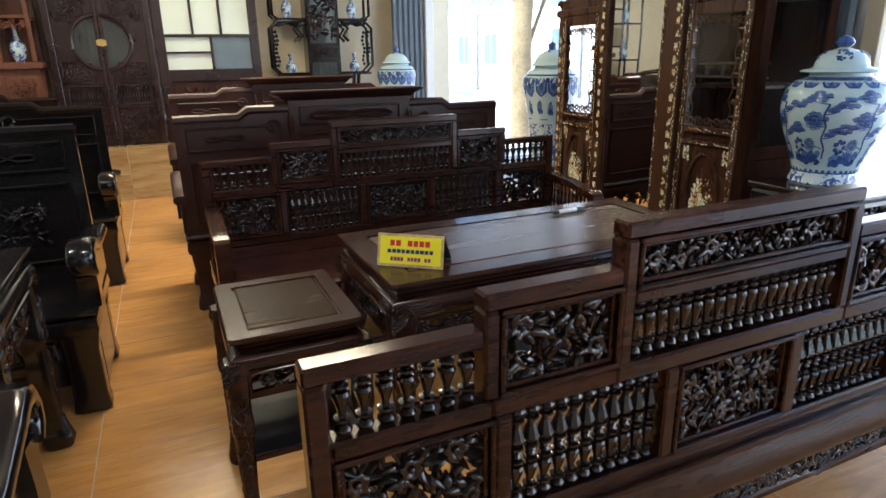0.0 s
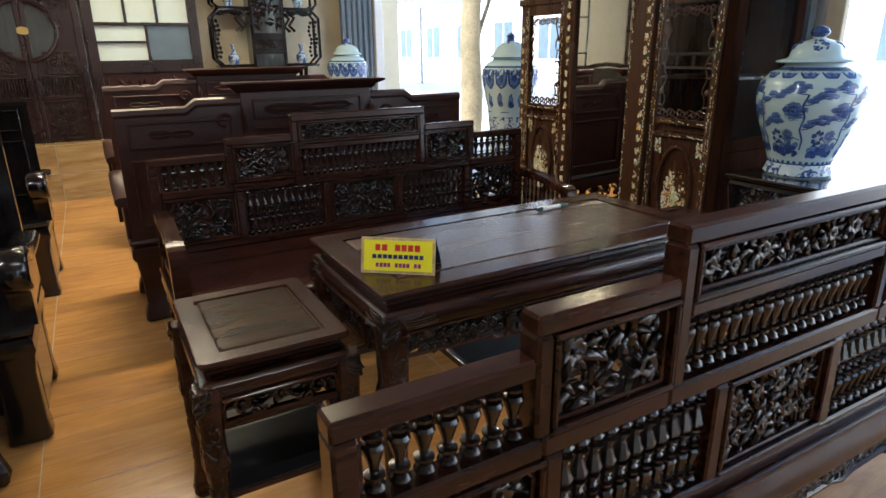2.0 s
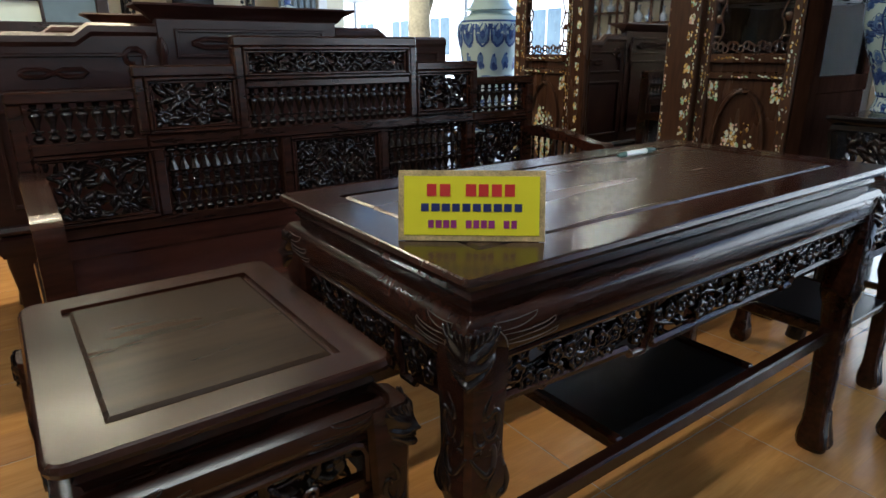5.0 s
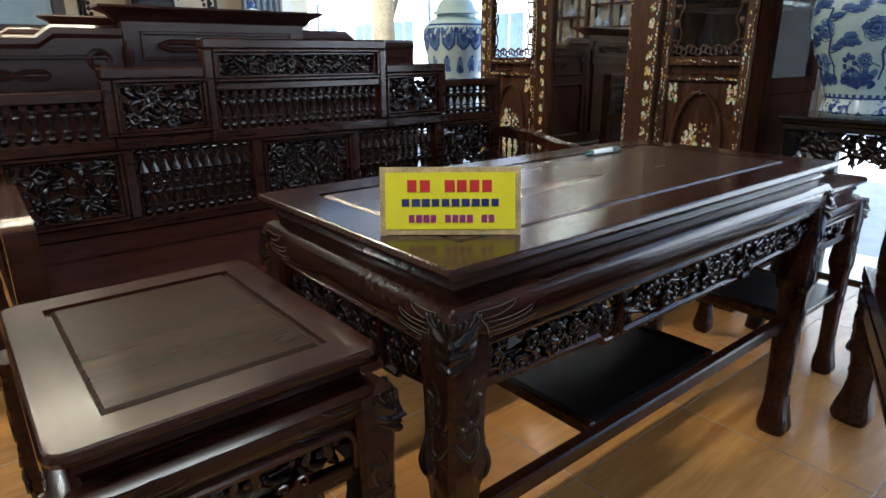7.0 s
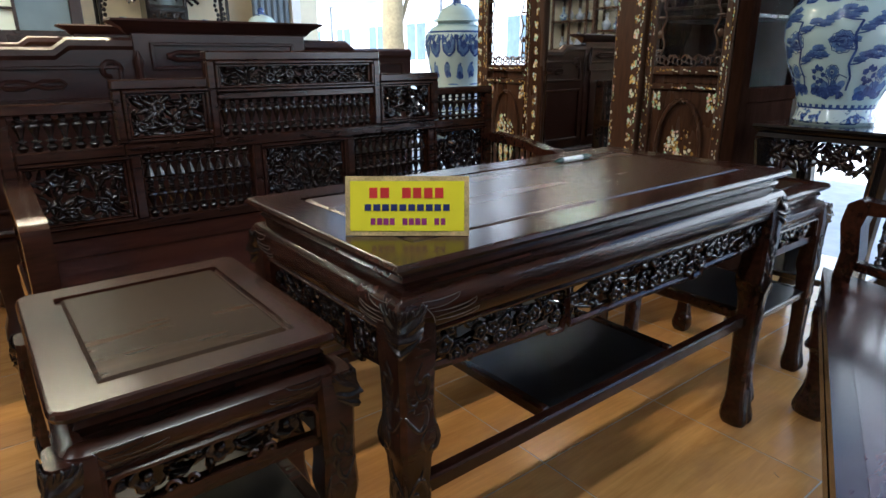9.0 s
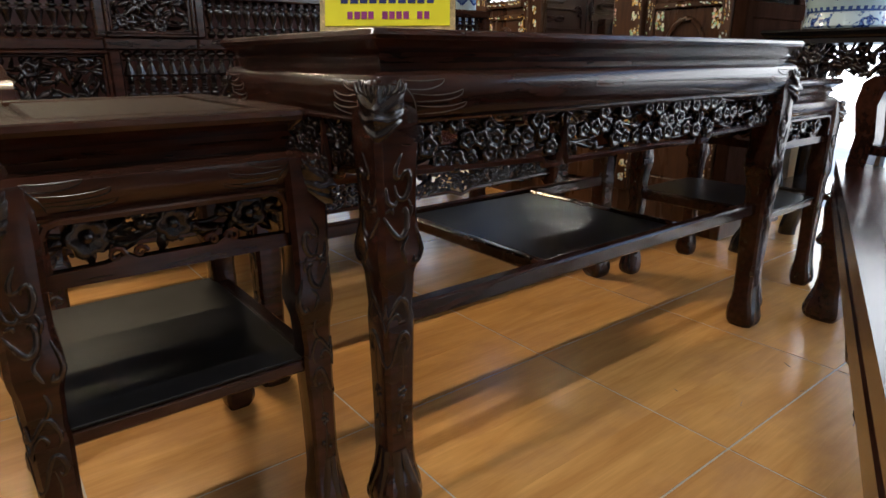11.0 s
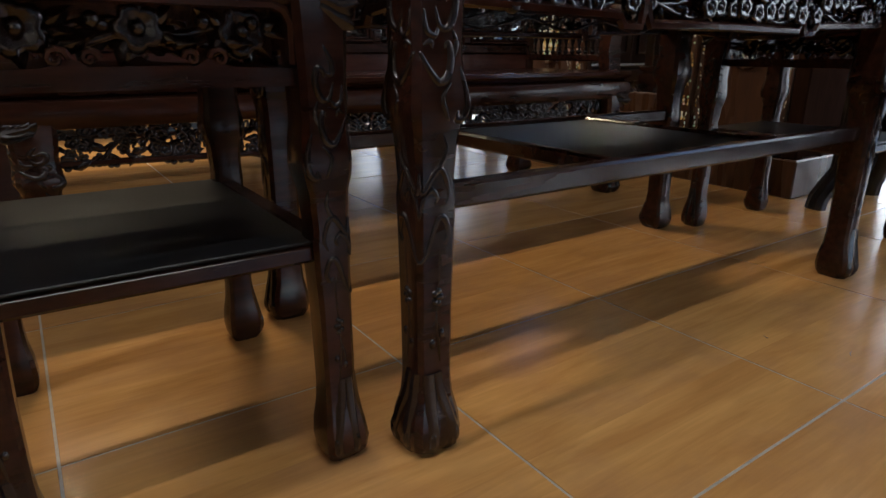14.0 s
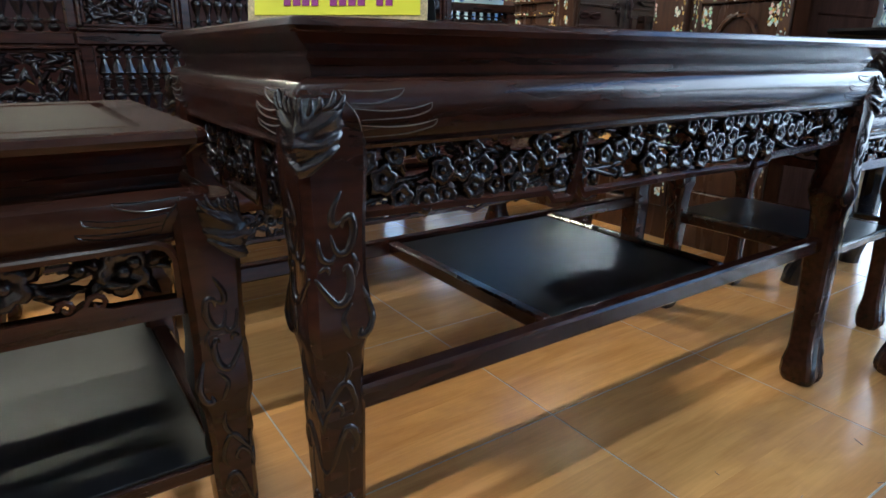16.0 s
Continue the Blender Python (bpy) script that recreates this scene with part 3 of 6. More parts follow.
def settee_back(s, y):
    """The stepped openwork back, between local y and y + T, with its left end at x = 0."""
    y0, y1, ym = y, y + T, y + T / 2
    rails = {
        "crest_rail": [(0, 0.312, 0.883, 0.915), (0.312, 0.605, 0.946, 0.978), (0.605, 1.28, 1.031, 1.063), (1.28, 1.573, 0.946, 0.978), (1.573, W, 0.883, 0.915)],
        "rail": [(0.038, 0.33, 0.744, 0.779), (0.33, 0.605, 0.744, 0.782), (0.635, 1.25, 0.902, 0.930), (0.605, 1.28, 0.744, 0.782), (1.28, 1.555, 0.744, 0.782), (1.555, W - 0.038, 0.744, 0.779), (0.038, W - 0.038, 0.50, 0.537)],
        "stile": [(0, 0.038, 0.42, 0.883), (W - 0.038, W, 0.42, 0.883), (0.312, 0.342, 0.782, 0.946), (1.543, 1.573, 0.782, 0.946), (0.605, 0.635, 0.782, 1.031), (1.25, 1.28, 0.782, 1.031),
                  (0.335, 0.37, 0.537, 0.744), (0.735, 0.77, 0.537, 0.744), (1.115, 1.15, 0.537, 0.744), (1.515, 1.55, 0.537, 0.744)],
    }
    for name, bars in rails.items():
        for x0, x1, z0, z1 in bars:
            e = 0.001 if name == "crest_rail" else (0 if name == "rail" else 0.002)
            sh = Shape().box(x0, x1, y0 - e, y1 + e, z0, z1, 0.005)
            part(name, sh, WOOD, s)
    # raised inner beads and carved fillings
    for x0, x1, z0, z1, size, kind in ((0.342, 0.605, 0.782, 0.946, 0.021, "leaf"), (1.28, 1.543, 0.782, 0.946, 0.021, "leaf"), (0.635, 1.25, 0.930, 1.031, 0.0165, "leaf"),
                                       (0.038, 0.335, 0.537, 0.744, 0.022, "leaf"), (1.55, W - 0.038, 0.537, 0.744, 0.022, "leaf"), (0.77, 1.115, 0.537, 0.744, 0.018, "leaf")):
        bead = Shape()
        for a0, a1, c0, c1 in ((x0, x1, z1 - 0.011, z1), (x0, x1, z0, z0 + 0.011), (x0, x0 + 0.011, z0 + 0.011, z1 - 0.011), (x1 - 0.011, x1, z0 + 0.011, z1 - 0.011)):
            bead.box(a0, a1, y0 - 0.006, y1 + 0.006, c0, c1, 0.005)
        e = 0.011
        for a0, a1, c0, c1 in ((x0 + e, x1 - e, z1 - e - 0.009, z1 - e), (x0 + e, x1 - e, z0 + e, z0 + e + 0.009), (x0 + e, x0 + e + 0.009, z0 + e + 0.009, z1 - e - 0.009), (x1 - e - 0.009, x1 - e, z0 + e + 0.009, z1 - e - 0.009)):
            bead.box(a0, a1, y0 + 0.006, y1 - 0.006, c0, c1, 0.003)
        part("bead", bead, WOOD, s)
        fill = Shape()
        same = rng.getstate()
        carve(fill, x0 + 0.014, x1 - 0.014, z0 + 0.014, z1 - 0.014, ym + 0.004, 1, size, kind)
        rng.setstate(same)
        carve(fill, x0 + 0.014, x1 - 0.014, z0 + 0.014, z1 - 0.014, ym - 0.004, -1, size, kind)
        part("carved_panel", fill, CARVED, s, "openwork panel carved with leaves and blossoms")
    for x0, x1, z0, z1, n, two, r in ((0.045, 0.305, 0.779, 0.883, 7, False, 1.12), (1.58, W - 0.045, 0.779, 0.883, 7, False, 1.12), (0.642, 1.243, 0.782, 0.902, 19, False, 1.04),
                                      (0.375, 0.73, 0.537, 0.744, 11, True, 1.08), (1.155, 1.51, 0.537, 0.744, 11, True, 1.08)):
        proto = None
        for i in range(n):
            m = pose(x0 + (x1 - x0) * (i + 0.5) / n, ym, z0)
            if proto is None:
                proto = part("spindle", double_spindle(z1 - z0, r) if two else spindle_shape(z1 - z0, r), CARVED, s)
                proto.matrix_basis = m
            else:
                again("spindle", proto, s, m)


def leg_profile(top):
    """(half width factor, height, shift towards the free corner) up a clawed leg."""
    return [(0.80, 0, 0.10), (1.02, 0.010, 0.13), (1.10, 0.026, 0.13), (1.02, 0.05, 0.11), (0.82, 0.078, 0.09), (0.75, 0.105, 0.08), (0.77, 0.2, 0.07), (0.84, 0.46 * top, 0.05), (0.86, 0.495 * top, 0.05), (0.80, 0.525 * top, 0.06),
            (0.85, 0.56 * top, 0.05), (0.90, 0.60 * top, 0.05), (1.06, 0.63 * top, 0.04), (1.12, 0.655 * top, 0.03), (1.08, 0.69 * top, 0.03), (1.0, 0.73 * top, 0.04), (1.02, 0.80 * top, 0.04), (1.12, 0.9 * top, 0.03), (1.08, top, 0)]


def leg_skin(x, y, top, w, out):
    """Gives the point on a leg's surface at an angle from its free corner and a height."""
    lp = leg_profile(top)
    hs, ks, ss = [q[1] for q in lp], [q[0] for q in lp], [q[2] for q in lp]
    base = math.atan2(out[1], out[0])
    turn = out[0] * out[1]

    def at(deg, h, lift=0.0):
        a = base + turn * radians(deg)
        k, s = float(np.interp(h, hs, ks)), float(np.interp(h, hs, ss)) * w
        e = 0.5 * w * k / max(abs(math.cos(a)), abs(math.sin(a))) ** 0.78 + lift
        return (x + out[0] * s + e * math.cos(a), y + out[1] * s + e * math.sin(a), h)

    return at


def claw_leg(sh, x, y, top, w, out=(1, 1)):
    """A slim square leg with soft corners that swells at the knee and ends in a paw; out points to its free corner."""
    at = leg_skin(x, y, top, w, out)
    hs = sorted(set([q[1] for q in leg_profile(top)] + [0.004, 0.018, 0.065, 0.09, 0.15, 0.3 * top, 0.4 * top, 0.645 * top]))
    verts, faces, seg = [], [], 24
    for z in hs:
        verts += [at(360 * (i + 0.5) / seg, z) for i in range(seg)]
    for j in range(len(hs) - 1):
        for i in range(seg):
            k = (i + 1) % seg
            faces.append((j * seg + i, j * seg + k, (j + 1) * seg + k, (j + 1) * seg + i))
    faces += [tuple(range(seg))[::-1], tuple((len(hs) - 1) * seg + i for i in range(seg))]
    sh.add(verts, faces)
    return sh


def claws(x, y, w, out, top=0.6):
    """Four long toes that fan from the ankle over the paw."""
    sh = Shape()
    at = leg_skin(x, y, top, w, out)
    for k in (-78, -27, 27, 78):
        sh.tube([at(k * 0.55, 0.115, -0.006), at(k * 0.7, 0.085, -0.005), at(k * 0.9, 0.055, -0.006), at(k, 0.032, -0.006), at(k, 0.014, -0.007), at(k, 0.003, -0.010)], 0.14 * w, 8, 1.1)
        sh.ball(at(k, 0.026, -0.004), (0.12 * w, 0.12 * w, 0.016), 8, 5)
    return sh


def curl(sh, at, top, line, r, lift=-0.0004):
    """A raised, finely tapered scroll through (angle, height) points on a leg, on both sides of the corner."""
    for s in (1, -1):
        pts, n = [], len(line)
        for j in range(n - 1):
            p0, p1, p2, p3 = line[max(0, j - 1)], line[j], line[j + 1], line[min(n - 1, j + 2)]
            for i in range(4):
                t = i / 4
                q = [0.5 * (2 * b + (c - a) * t + (2 * a - 5 * b + 4 * c - d) * t * t + (3 * b - a - 3 * c + d) * t ** 3) for a, b, c, d in zip(p0, p1, p2, p3)]
                pts.append(at(s * q[0], q[1] * top, lift))
        pts.append(at(s * line[-1][0], line[-1][1] * top, lift))
        sh.tube(pts, r, 6, 1.0, True)


def mask(sh, at, top, g):
    """A beast's face as one smooth relief over the free corner: brow, nose, cheeks, slanting eyes and a pointed grin, under a crown of leaves."""
    nu, nv = 28, 26
    bump = lambda u, v, cu, cv, su, sv: math.exp(-((u - cu) / su) ** 2 - ((v - cv) / sv) ** 2)

    def lift(u, v):
        q = abs(u)
        wide = float(np.interp(v, (-1.0, -0.8, -0.3, 0.3, 0.7, 1.0), (0.10, 0.34, 0.82, 0.98, 1.0, 0.80)))
        edge = max(0.0, 1 - (q / wide) ** 4)
        f = 0.0030 + 0.0045 * (1 - q)
        f += 0.0105 * bump(u, v, 0, -0.18, 0.13, 0.14) + 0.0035 * bump(u, v, 0, 0.10, 0.08, 0.22) + 0.0050 * bump(q, v, 0.19, -0.24, 0.08, 0.08)
        f += 0.0055 * math.exp(-((q - 0.12 - 0.85 * v) / 0.20) ** 2) * min(1.0, max(0.0, (v + 0.15) * 2))
        f += 0.0040 * bump(q, v, 0.74, -0.06, 0.13, 0.09) - 0.0025 * bump(q, v, 0.70, -0.24, 0.20, 0.06) - 0.0025 * bump(q, v, 0.66, 0.12, 0.20, 0.06)
        f += 0.0030 * bump(q, v, 0.45, -0.22, 0.20, 0.16)
        lip = v + 0.82 - 0.72 * q
        f += 0.0036 * math.exp(-(lip / 0.08) ** 2) - 0.0036 * math.exp(-((lip - 0.17) / 0.06) ** 2) + 0.0022 * math.exp(-((lip - 0.30) / 0.07) ** 2)
        return g * (f * edge - 0.003 * (1 - edge))

    verts, faces = [], []
    for j in range(nv + 1):
        v = -1 + 2 * j / nv
        for i in range(nu + 1):
            u = -1 + 2 * i / nu
            verts.append(at(66 * u, (0.944 + 0.053 * v) * top, lift(u, v)))
    for j in range(nv):
        for i in range(nu):
            k = j * (nu + 1) + i
            faces.append((k, k + 1, k + nu + 2, k + nu + 1))
    sh.add(verts, faces)
    for line in ([(0, 0.970), (1, 0.984), (3, 1.000)], [(7, 0.972), (11, 0.984), (12, 0.998)], [(14, 0.975), (22, 0.986), (22, 1.000)], [(22, 0.980), (36, 0.988), (42, 1.008)], [(28, 0.978), (46, 0.984), (56, 1.002)]):
        curl(sh, at, top, line, 0.0038 * g, 0.0045 * g)


def scrolls(x, y, top, w, out):
    """Raised scrolls, tendrils, blossoms and a grinning beast mask about the free corner of a leg."""
    sh = Shape()
    at = leg_skin(x, y, top, w, out)
    g = w / 0.070
    for line, r in (
        ([(0, 0.385), (12, 0.40), (28, 0.44), (45, 0.465), (62, 0.46), (72, 0.435), (62, 0.417), (52, 0.43)], 0.0042),
        ([(0, 0.545), (4, 0.51), (22, 0.53), (44, 0.55), (64, 0.535), (73, 0.505), (60, 0.48)], 0.0040),
        ([(0, 0.465), (8, 0.50), (26, 0.515), (40, 0.50), (30, 0.49)], 0.0030),
        ([(52, 0.607), (61, 0.578), (48, 0.552), (20, 0.527)], 0.0034),
        ([(4, 0.737), (14, 0.715), (34, 0.69), (54, 0.70), (63, 0.73), (56, 0.75), (48, 0.74)], 0.0048),
        ([(62, 0.69), (42, 0.667), (49, 0.643), (58, 0.628)], 0.0032),
        ([(80, 0.715), (88, 0.665), (85, 0.635), (73, 0.630), (75, 0.646)], 0.0046),
        ([(28, 0.805), (38, 0.774), (58, 0.773), (70, 0.80), (65, 0.826), (52, 0.822), (50, 0.808)], 0.0048),
        ([(10, 0.80), (13, 0.768), (28, 0.76), (37, 0.775)], 0.0036),
        ([(8, 0.745), (20, 0.752), (24, 0.74)], 0.0030),
        ([(50, 0.868), (32, 0.835), (34, 0.815), (50, 0.822)], 0.0040),
        ([(66, 0.77), (74, 0.748), (68, 0.725)], 0.0030),
        ([(40, 0.435), (49, 0.40), (47, 0.36), (44, 0.33)], 0.0016),
        ([(43, 0.305), (40, 0.27), (47, 0.23), (54, 0.185)], 0.0022),
        ([(40, 0.275), (30, 0.26), (28, 0.235)], 0.0014),
    ):
        curl(sh, at, top, line, 1.25 * r * g, -0.42 * r * g)
    for s in (1, -1):
        for k in range(5):
            a = 1.257 * k
            sh.ball(at(s * (43 + 11 * math.cos(a)), 0.318 * top + 0.0085 * math.sin(a), -0.0018), (0.0055 * g,) * 3, 6, 4)
        sh.ball(at(s * 43, 0.318 * top, 0.0), (0.0036 * g,) * 3, 6, 4)
        sh.ball(at(s * 28, 0.228 * top, -0.001), (0.0048 * g, 0.0048 * g, 0.007 * g), 6, 4)
        sh.ball(at(s * 58, 0.245 * top, -0.001), (0.0048 * g, 0.0048 * g, 0.007 * g), 6, 4)
    mask(sh, at, top, g)
    return sh


FLAME = (((0.045, 0.97), (0.052, 0.75), (0.064, 0.45), (0.070, 0.10)), ((0.045, 0.97), (0.080, 0.93), (0.118, 0.97)), ((0.118, 0.97), (0.110, 0.82), (0.085, 0.71), (0.056, 0.73)),
         ((0.060, 0.62), (0.095, 0.55), (0.128, 0.58), (0.150, 0.68)), ((0.150, 0.68), (0.146, 0.52), (0.120, 0.41), (0.068, 0.40)),
         ((0.068, 0.30), (0.100, 0.24), (0.132, 0.25), (0.158, 0.34)), ((0.158, 0.34), (0.152, 0.20), (0.120, 0.08), (0.072, 0.06)))


def wings(x, y, z0, high, out, flip, k=1.0):
    """A flame in fine lines on the bulging apron beside a leg."""
    sh = Shape()
    for line in FLAME:
        pts, n = [], len(line)
        for j in range(n - 1):
            p0, p1, p2, p3 = line[max(0, j - 1)], line[j], line[j + 1], line[min(n - 1, j + 2)]
            for i in range(6):
                t = i / 5
                u, h = [0.5 * (2 * b + (c - a) * t + (2 * a - 5 * b + 4 * c - d) * t * t + (3 * b - a - 3 * c + d) * t ** 3) for a, b, c, d in zip(p0, p1, p2, p3)]
                h = 0.12 + 0.72 * h
                inset = float(np.interp(h * high, [0.007, 0.02, 0.55 * high, 0.8 * high, high - 0.004], [0.012, 0.004, 0.001, 0.003, 0.012])) - 0.0002
                u, h = u * k, z0 + h * high
                pts.append((x - out[0] * u, y - out[1] * inset, h) if not flip else (x - out[0] * inset, y - out[1] * u, h))
        sh.tube(pts, 0.0009, 5, 1.0, True)
    return sh


def stool_frieze(parent, x0, x1, z0, z1, y, front, flip=False):
    """Three large blossoms on a branch with leaves, over a scrolled lower rail and under a rounded bead."""
    sh, L, zm = Shape(), x1 - x0, (z0 + z1) / 2 + 0.004
    for k in range(3):
        c = x0 + L * (0.17 + 0.33 * k)
        sh.flower((c, zm + 0.002 * (k % 2)), 0.027 - 0.003 * (k % 2), front, y)
        for i in range(5):
            a = 0.5 + 1.4 * i + k
            sh.leaf((c + 0.036 * math.cos(a), zm + 0.020 * math.sin(a)), 0.017, a, front, y - front * 0.003, 0.5)
    for k in range(3):
        c = x0 + L * (0.335 + 0.33 * k) - (0.165 * L if k == 2 else 0)
        sh.leaf((c - 0.006, zm - 0.012), 0.02, 0.3 - 0.2 * k, front, y, 0.45)
        sh.ball((c + 0.010, y + front * 0.002, zm + 0.008), (0.008, 0.007, 0.008), 8, 5)
    for o in (0.0, 0.008):
        sh.tube([(x0 + L * j / 14, y - front * 0.004, zm - 0.006 + o + 0.007 * math.sin(j * 1.1 + o * 200)) for j in range(15)], 0.0042, 6)
    if flip:
        sh.v = [(b, a, c) for a, b, c in sh.v]
    part("carved_frieze", sh, CARVED, parent, "openwork of large carved plum blossoms on a branch")
    fr = Shape()
    e = 0.018
    arc = [(x0 + 0.004, z0 + 0.004), (x0 + 0.004, z1 - e), (x0 + 0.010, z1 - 0.006), (x0 + e + 0.004, z1 - 0.001), (x1 - e - 0.004, z1 - 0.001), (x1 - 0.010, z1 - 0.006), (x1 - 0.004, z1 - e), (x1 - 0.004, z0 + 0.004)]
    fr.tube([(u, y + front * 0.016, h) for u, h in arc], 0.005, 6)
    low = [(x0, z0 - 0.018), (x0, z0), (x0 + 0.22 * L, z0 + 0.002), (x0 + 0.30 * L, z0 + 0.010), (x0 + 0.34 * L, z0 + 0.003), (x0 + 0.66 * L, z0 + 0.003), (x0 + 0.70 * L, z0 + 0.010), (x0 + 0.78 * L, z0 + 0.002), (x1, z0), (x1, z0 - 0.018)]
    fr.prism(low, y - 0.009, y + 0.009)
    for c, s in ((0.26, 1), (0.74, -1)):
        for q, r in ((0, 0.010), (s * 0.026, 0.008)):
            fr.tube([(x0 + c * L + q + s * r * (1 - 0.09 * j) * math.cos(0.75 * j), y + front * 0.008, z0 + 0.010 + r * (1 - 0.09 * j) * math.sin(0.75 * j)) for j in range(10)], 0.0036, 6, 0.6)
    if flip:
        fr.v = [(b, a, c) for a, b, c in fr.v]
    part("frieze_frame", fr, WOOD, parent)


def frieze(parent, x0, x1, z0, z1, y, front, flip=False, size=0.016):
    """Pierced plum-blossom frieze with a shaped lower frame."""
    sh = Shape()
    rows, cols = 3, int((x1 - x0) / 0.034)
    hh = (z1 - z0 - 0.012) / rows
    for j in range(rows):
        for i in range(cols):
            cx = x0 + (x1 - x0) * (i + 0.5 + (0.25 if j % 2 else -0.25)) / cols + (rng.random() - 0.5) * 0.012
            cz = z0 + 0.012 + hh * (j + 0.5) + (rng.random() - 0.5) * 0.008
            if rng.random() < 0.62:
                sh.flower((cx, cz), 0.0175 * (0.85 + 0.3 * rng.random()), front, y + front * (rng.random() * 0.006))
            for q in range(2):
                a = rng.random() * 6.28
                sh.leaf((cx + 0.015 * math.cos(a), cz + 0.013 * math.sin(a)), 0.012, a, front, y - front * 0.004, 0.5)
    for o in range(4):
        sh.tube([(x0 + (x1 - x0) * j / 30, y - front * 0.007, min(z1 - 0.004, z0 + 0.012 + (z1 - z0 - 0.02) * (o + 0.5) / 4 + 0.012 * math.sin(j * 0.9 + o * 1.7))) for j in range(31)], 0.0042, 6)
    if flip:
        sh.v = [(b, a, c) for a, b, c in sh.v]
    part("carved_frieze", sh, CARVED, parent, "pierced frieze of carved plum blossoms")
    L = x1 - x0
    a, b = x0 + 0.30 * L, x0 + 0.70 * L
    path = [(x0, z0 + 0.014), (a - 0.055, z0 + 0.006), (a - 0.045, z0 - 0.006), (a - 0.012, z0 - 0.008), (a - 0.004, z0 + 0.014), (a, z1 - 0.01), (a + 0.004, z0 + 0.014), (a + 0.012, z0 - 0.004),
            ((a + b) / 2, z0 - 0.002), (b - 0.012, z0 - 0.004), (b - 0.004, z0 + 0.014), (b, z1 - 0.01), (b + 0.004, z0 + 0.014), (b + 0.012, z0 - 0.008), (b + 0.045, z0 - 0.006), (b + 0.055, z0 + 0.006), (x1, z0 + 0.014)]
    fr = Shape().tube([(u, y, h) for u, h in path], 0.0075, 6)
    if flip:
        fr.v = [(p, q, c) for q, p, c in fr.v]
    part("frieze_frame", fr, WOOD, parent)


def low_table(name, label, category, w, d, h, leg_w, apron, frieze_h, border, m, shelf, group="", woods=None):
    """A carved table or stool with moulded top, apron, pierced friezes, clawed legs and a low shelf. Origin: its centre on the floor."""
    t = thing(name, label, category, m, group)
    wood, sunk = woods or (WOOD, PANEL)
    x, y = w / 2, d / 2
    # moulded frame round the sunk panel
    top = Shape().rings(-x, x, -y, y, [(0.03, h - 0.052), (0.028, h - 0.044), (0.022, h - 0.036), (0.026, h - 0.030), (0.012, h - 0.020), (0.002, h - 0.014), (0, h - 0.008), (0.003, h - 0.002), (0.006, h),
                                               (border, h), (border, h - 0.006), (border + 0.010, h - 0.006)], 0.009 if w > 0.8 else 0.024)
    part("top_frame", top, wood, t, "", 18)
    part("top_panel", Shape().rings(-x, x, -y, y, [(border + 0.009, h - 0.008), (border + 0.009, h - 0.004), (border + 0.014, h - 0.0005), (border + 0.016, h - 0.0005)]), sunk, t, "polished sunk panel of the top", 18)
    z1 = h - 0.052
    z0 = z1 - apron
    part("apron", Shape().rings(-x, x, -y, y, [(0.035, z0), (0.010, z0), (0.008, z0 + 0.004), (0.012, z0 + 0.007), (0.004, z0 + 0.02), (0.001, z0 + apron * 0.55), (0.003, z0 + apron * 0.8), (0.012, z1 - 0.004), (0.022, z1), (0.06, z1 + 0.001)], 0.014 if w > 0.8 else 0.03), wood, t, "bulging moulded apron")
    lx, ly = (x - leg_w * 0.60, y - leg_w * 0.60) if w > 0.8 else (x - 0.017, y - 0.029)
    for sx in (-1, 1):
        for sy in (-1, 1):
            leg = part("leg", claw_leg(Shape(), sx * lx, sy * ly, z0 + apron * 0.75, leg_w, (sx, sy)), wood, t)
            part("claw_foot", claws(sx * lx, sy * ly, leg_w, (sx, sy), z0 + apron * 0.75), CARVED, leg)
            part("carving", scrolls(sx * lx, sy * ly, z0 + apron * 0.75, leg_w, (sx, sy)), CARVED, leg, "carved scrolls and beast mask")
            wg = wings(sx * x, sy * y, z0, apron, (sx, sy), False, 1.0 if w > 0.8 else 0.8)
            w2 = wings(sx * x, sy * y, z0, apron, (sx, sy), True, 0.75)
            wg.add(w2.v, w2.f)
            part("engraving", wg, ENGRAVED if w > 0.8 else CARVED, t, "fine engraved flame lines")
    size = 0.015 if w > 0.8 else 0.019
    for s in (-1, 1) if w < 0.8 else ():
        stool_frieze(t, -lx + leg_w * 0.45, lx - leg_w * 0.45, z0 - frieze_h, z0, s * (y - 0.026), s)
        stool_frieze(t, -ly + leg_w * 0.45, ly - leg_w * 0.45, z0 - frieze_h, z0, s * (x - 0.026), s, True)
    for s in (-1, 1) if w > 0.8 else ():
        frieze(t, -lx + leg_w * 0.5, lx - leg_w * 0.5, z0 - frieze_h, z0, s * (y - 0.03), s, False, size)
        frieze(t, -ly + leg_w * 0.5, ly - leg_w * 0.5, z0 - frieze_h, z0, s * (x - 0.03), s, True, size)
    zs = shelf
    for s in (-1, 1):
        part("stretcher", Shape().box(-lx, lx, s * ly - 0.014, s * ly + 0.014, zs - (0.032 if w > 0.8 else 0.028), zs - (0 if w > 0.8 else 0.006)), wood, t)
        if w < 0.8:
            part("stretcher", Shape().box(s * lx - 0.013, s * lx + 0.013, -ly + 0.014, ly - 0.014, zs - 0.032, zs - 0.001), wood, t)
    sx = 0.235 if w > 0.8 else lx - 0.02
    board = Shape().box(-sx + 0.022, sx - 0.022, -ly + 0.015, ly - 0.015, zs - 0.022, zs - 0.008)
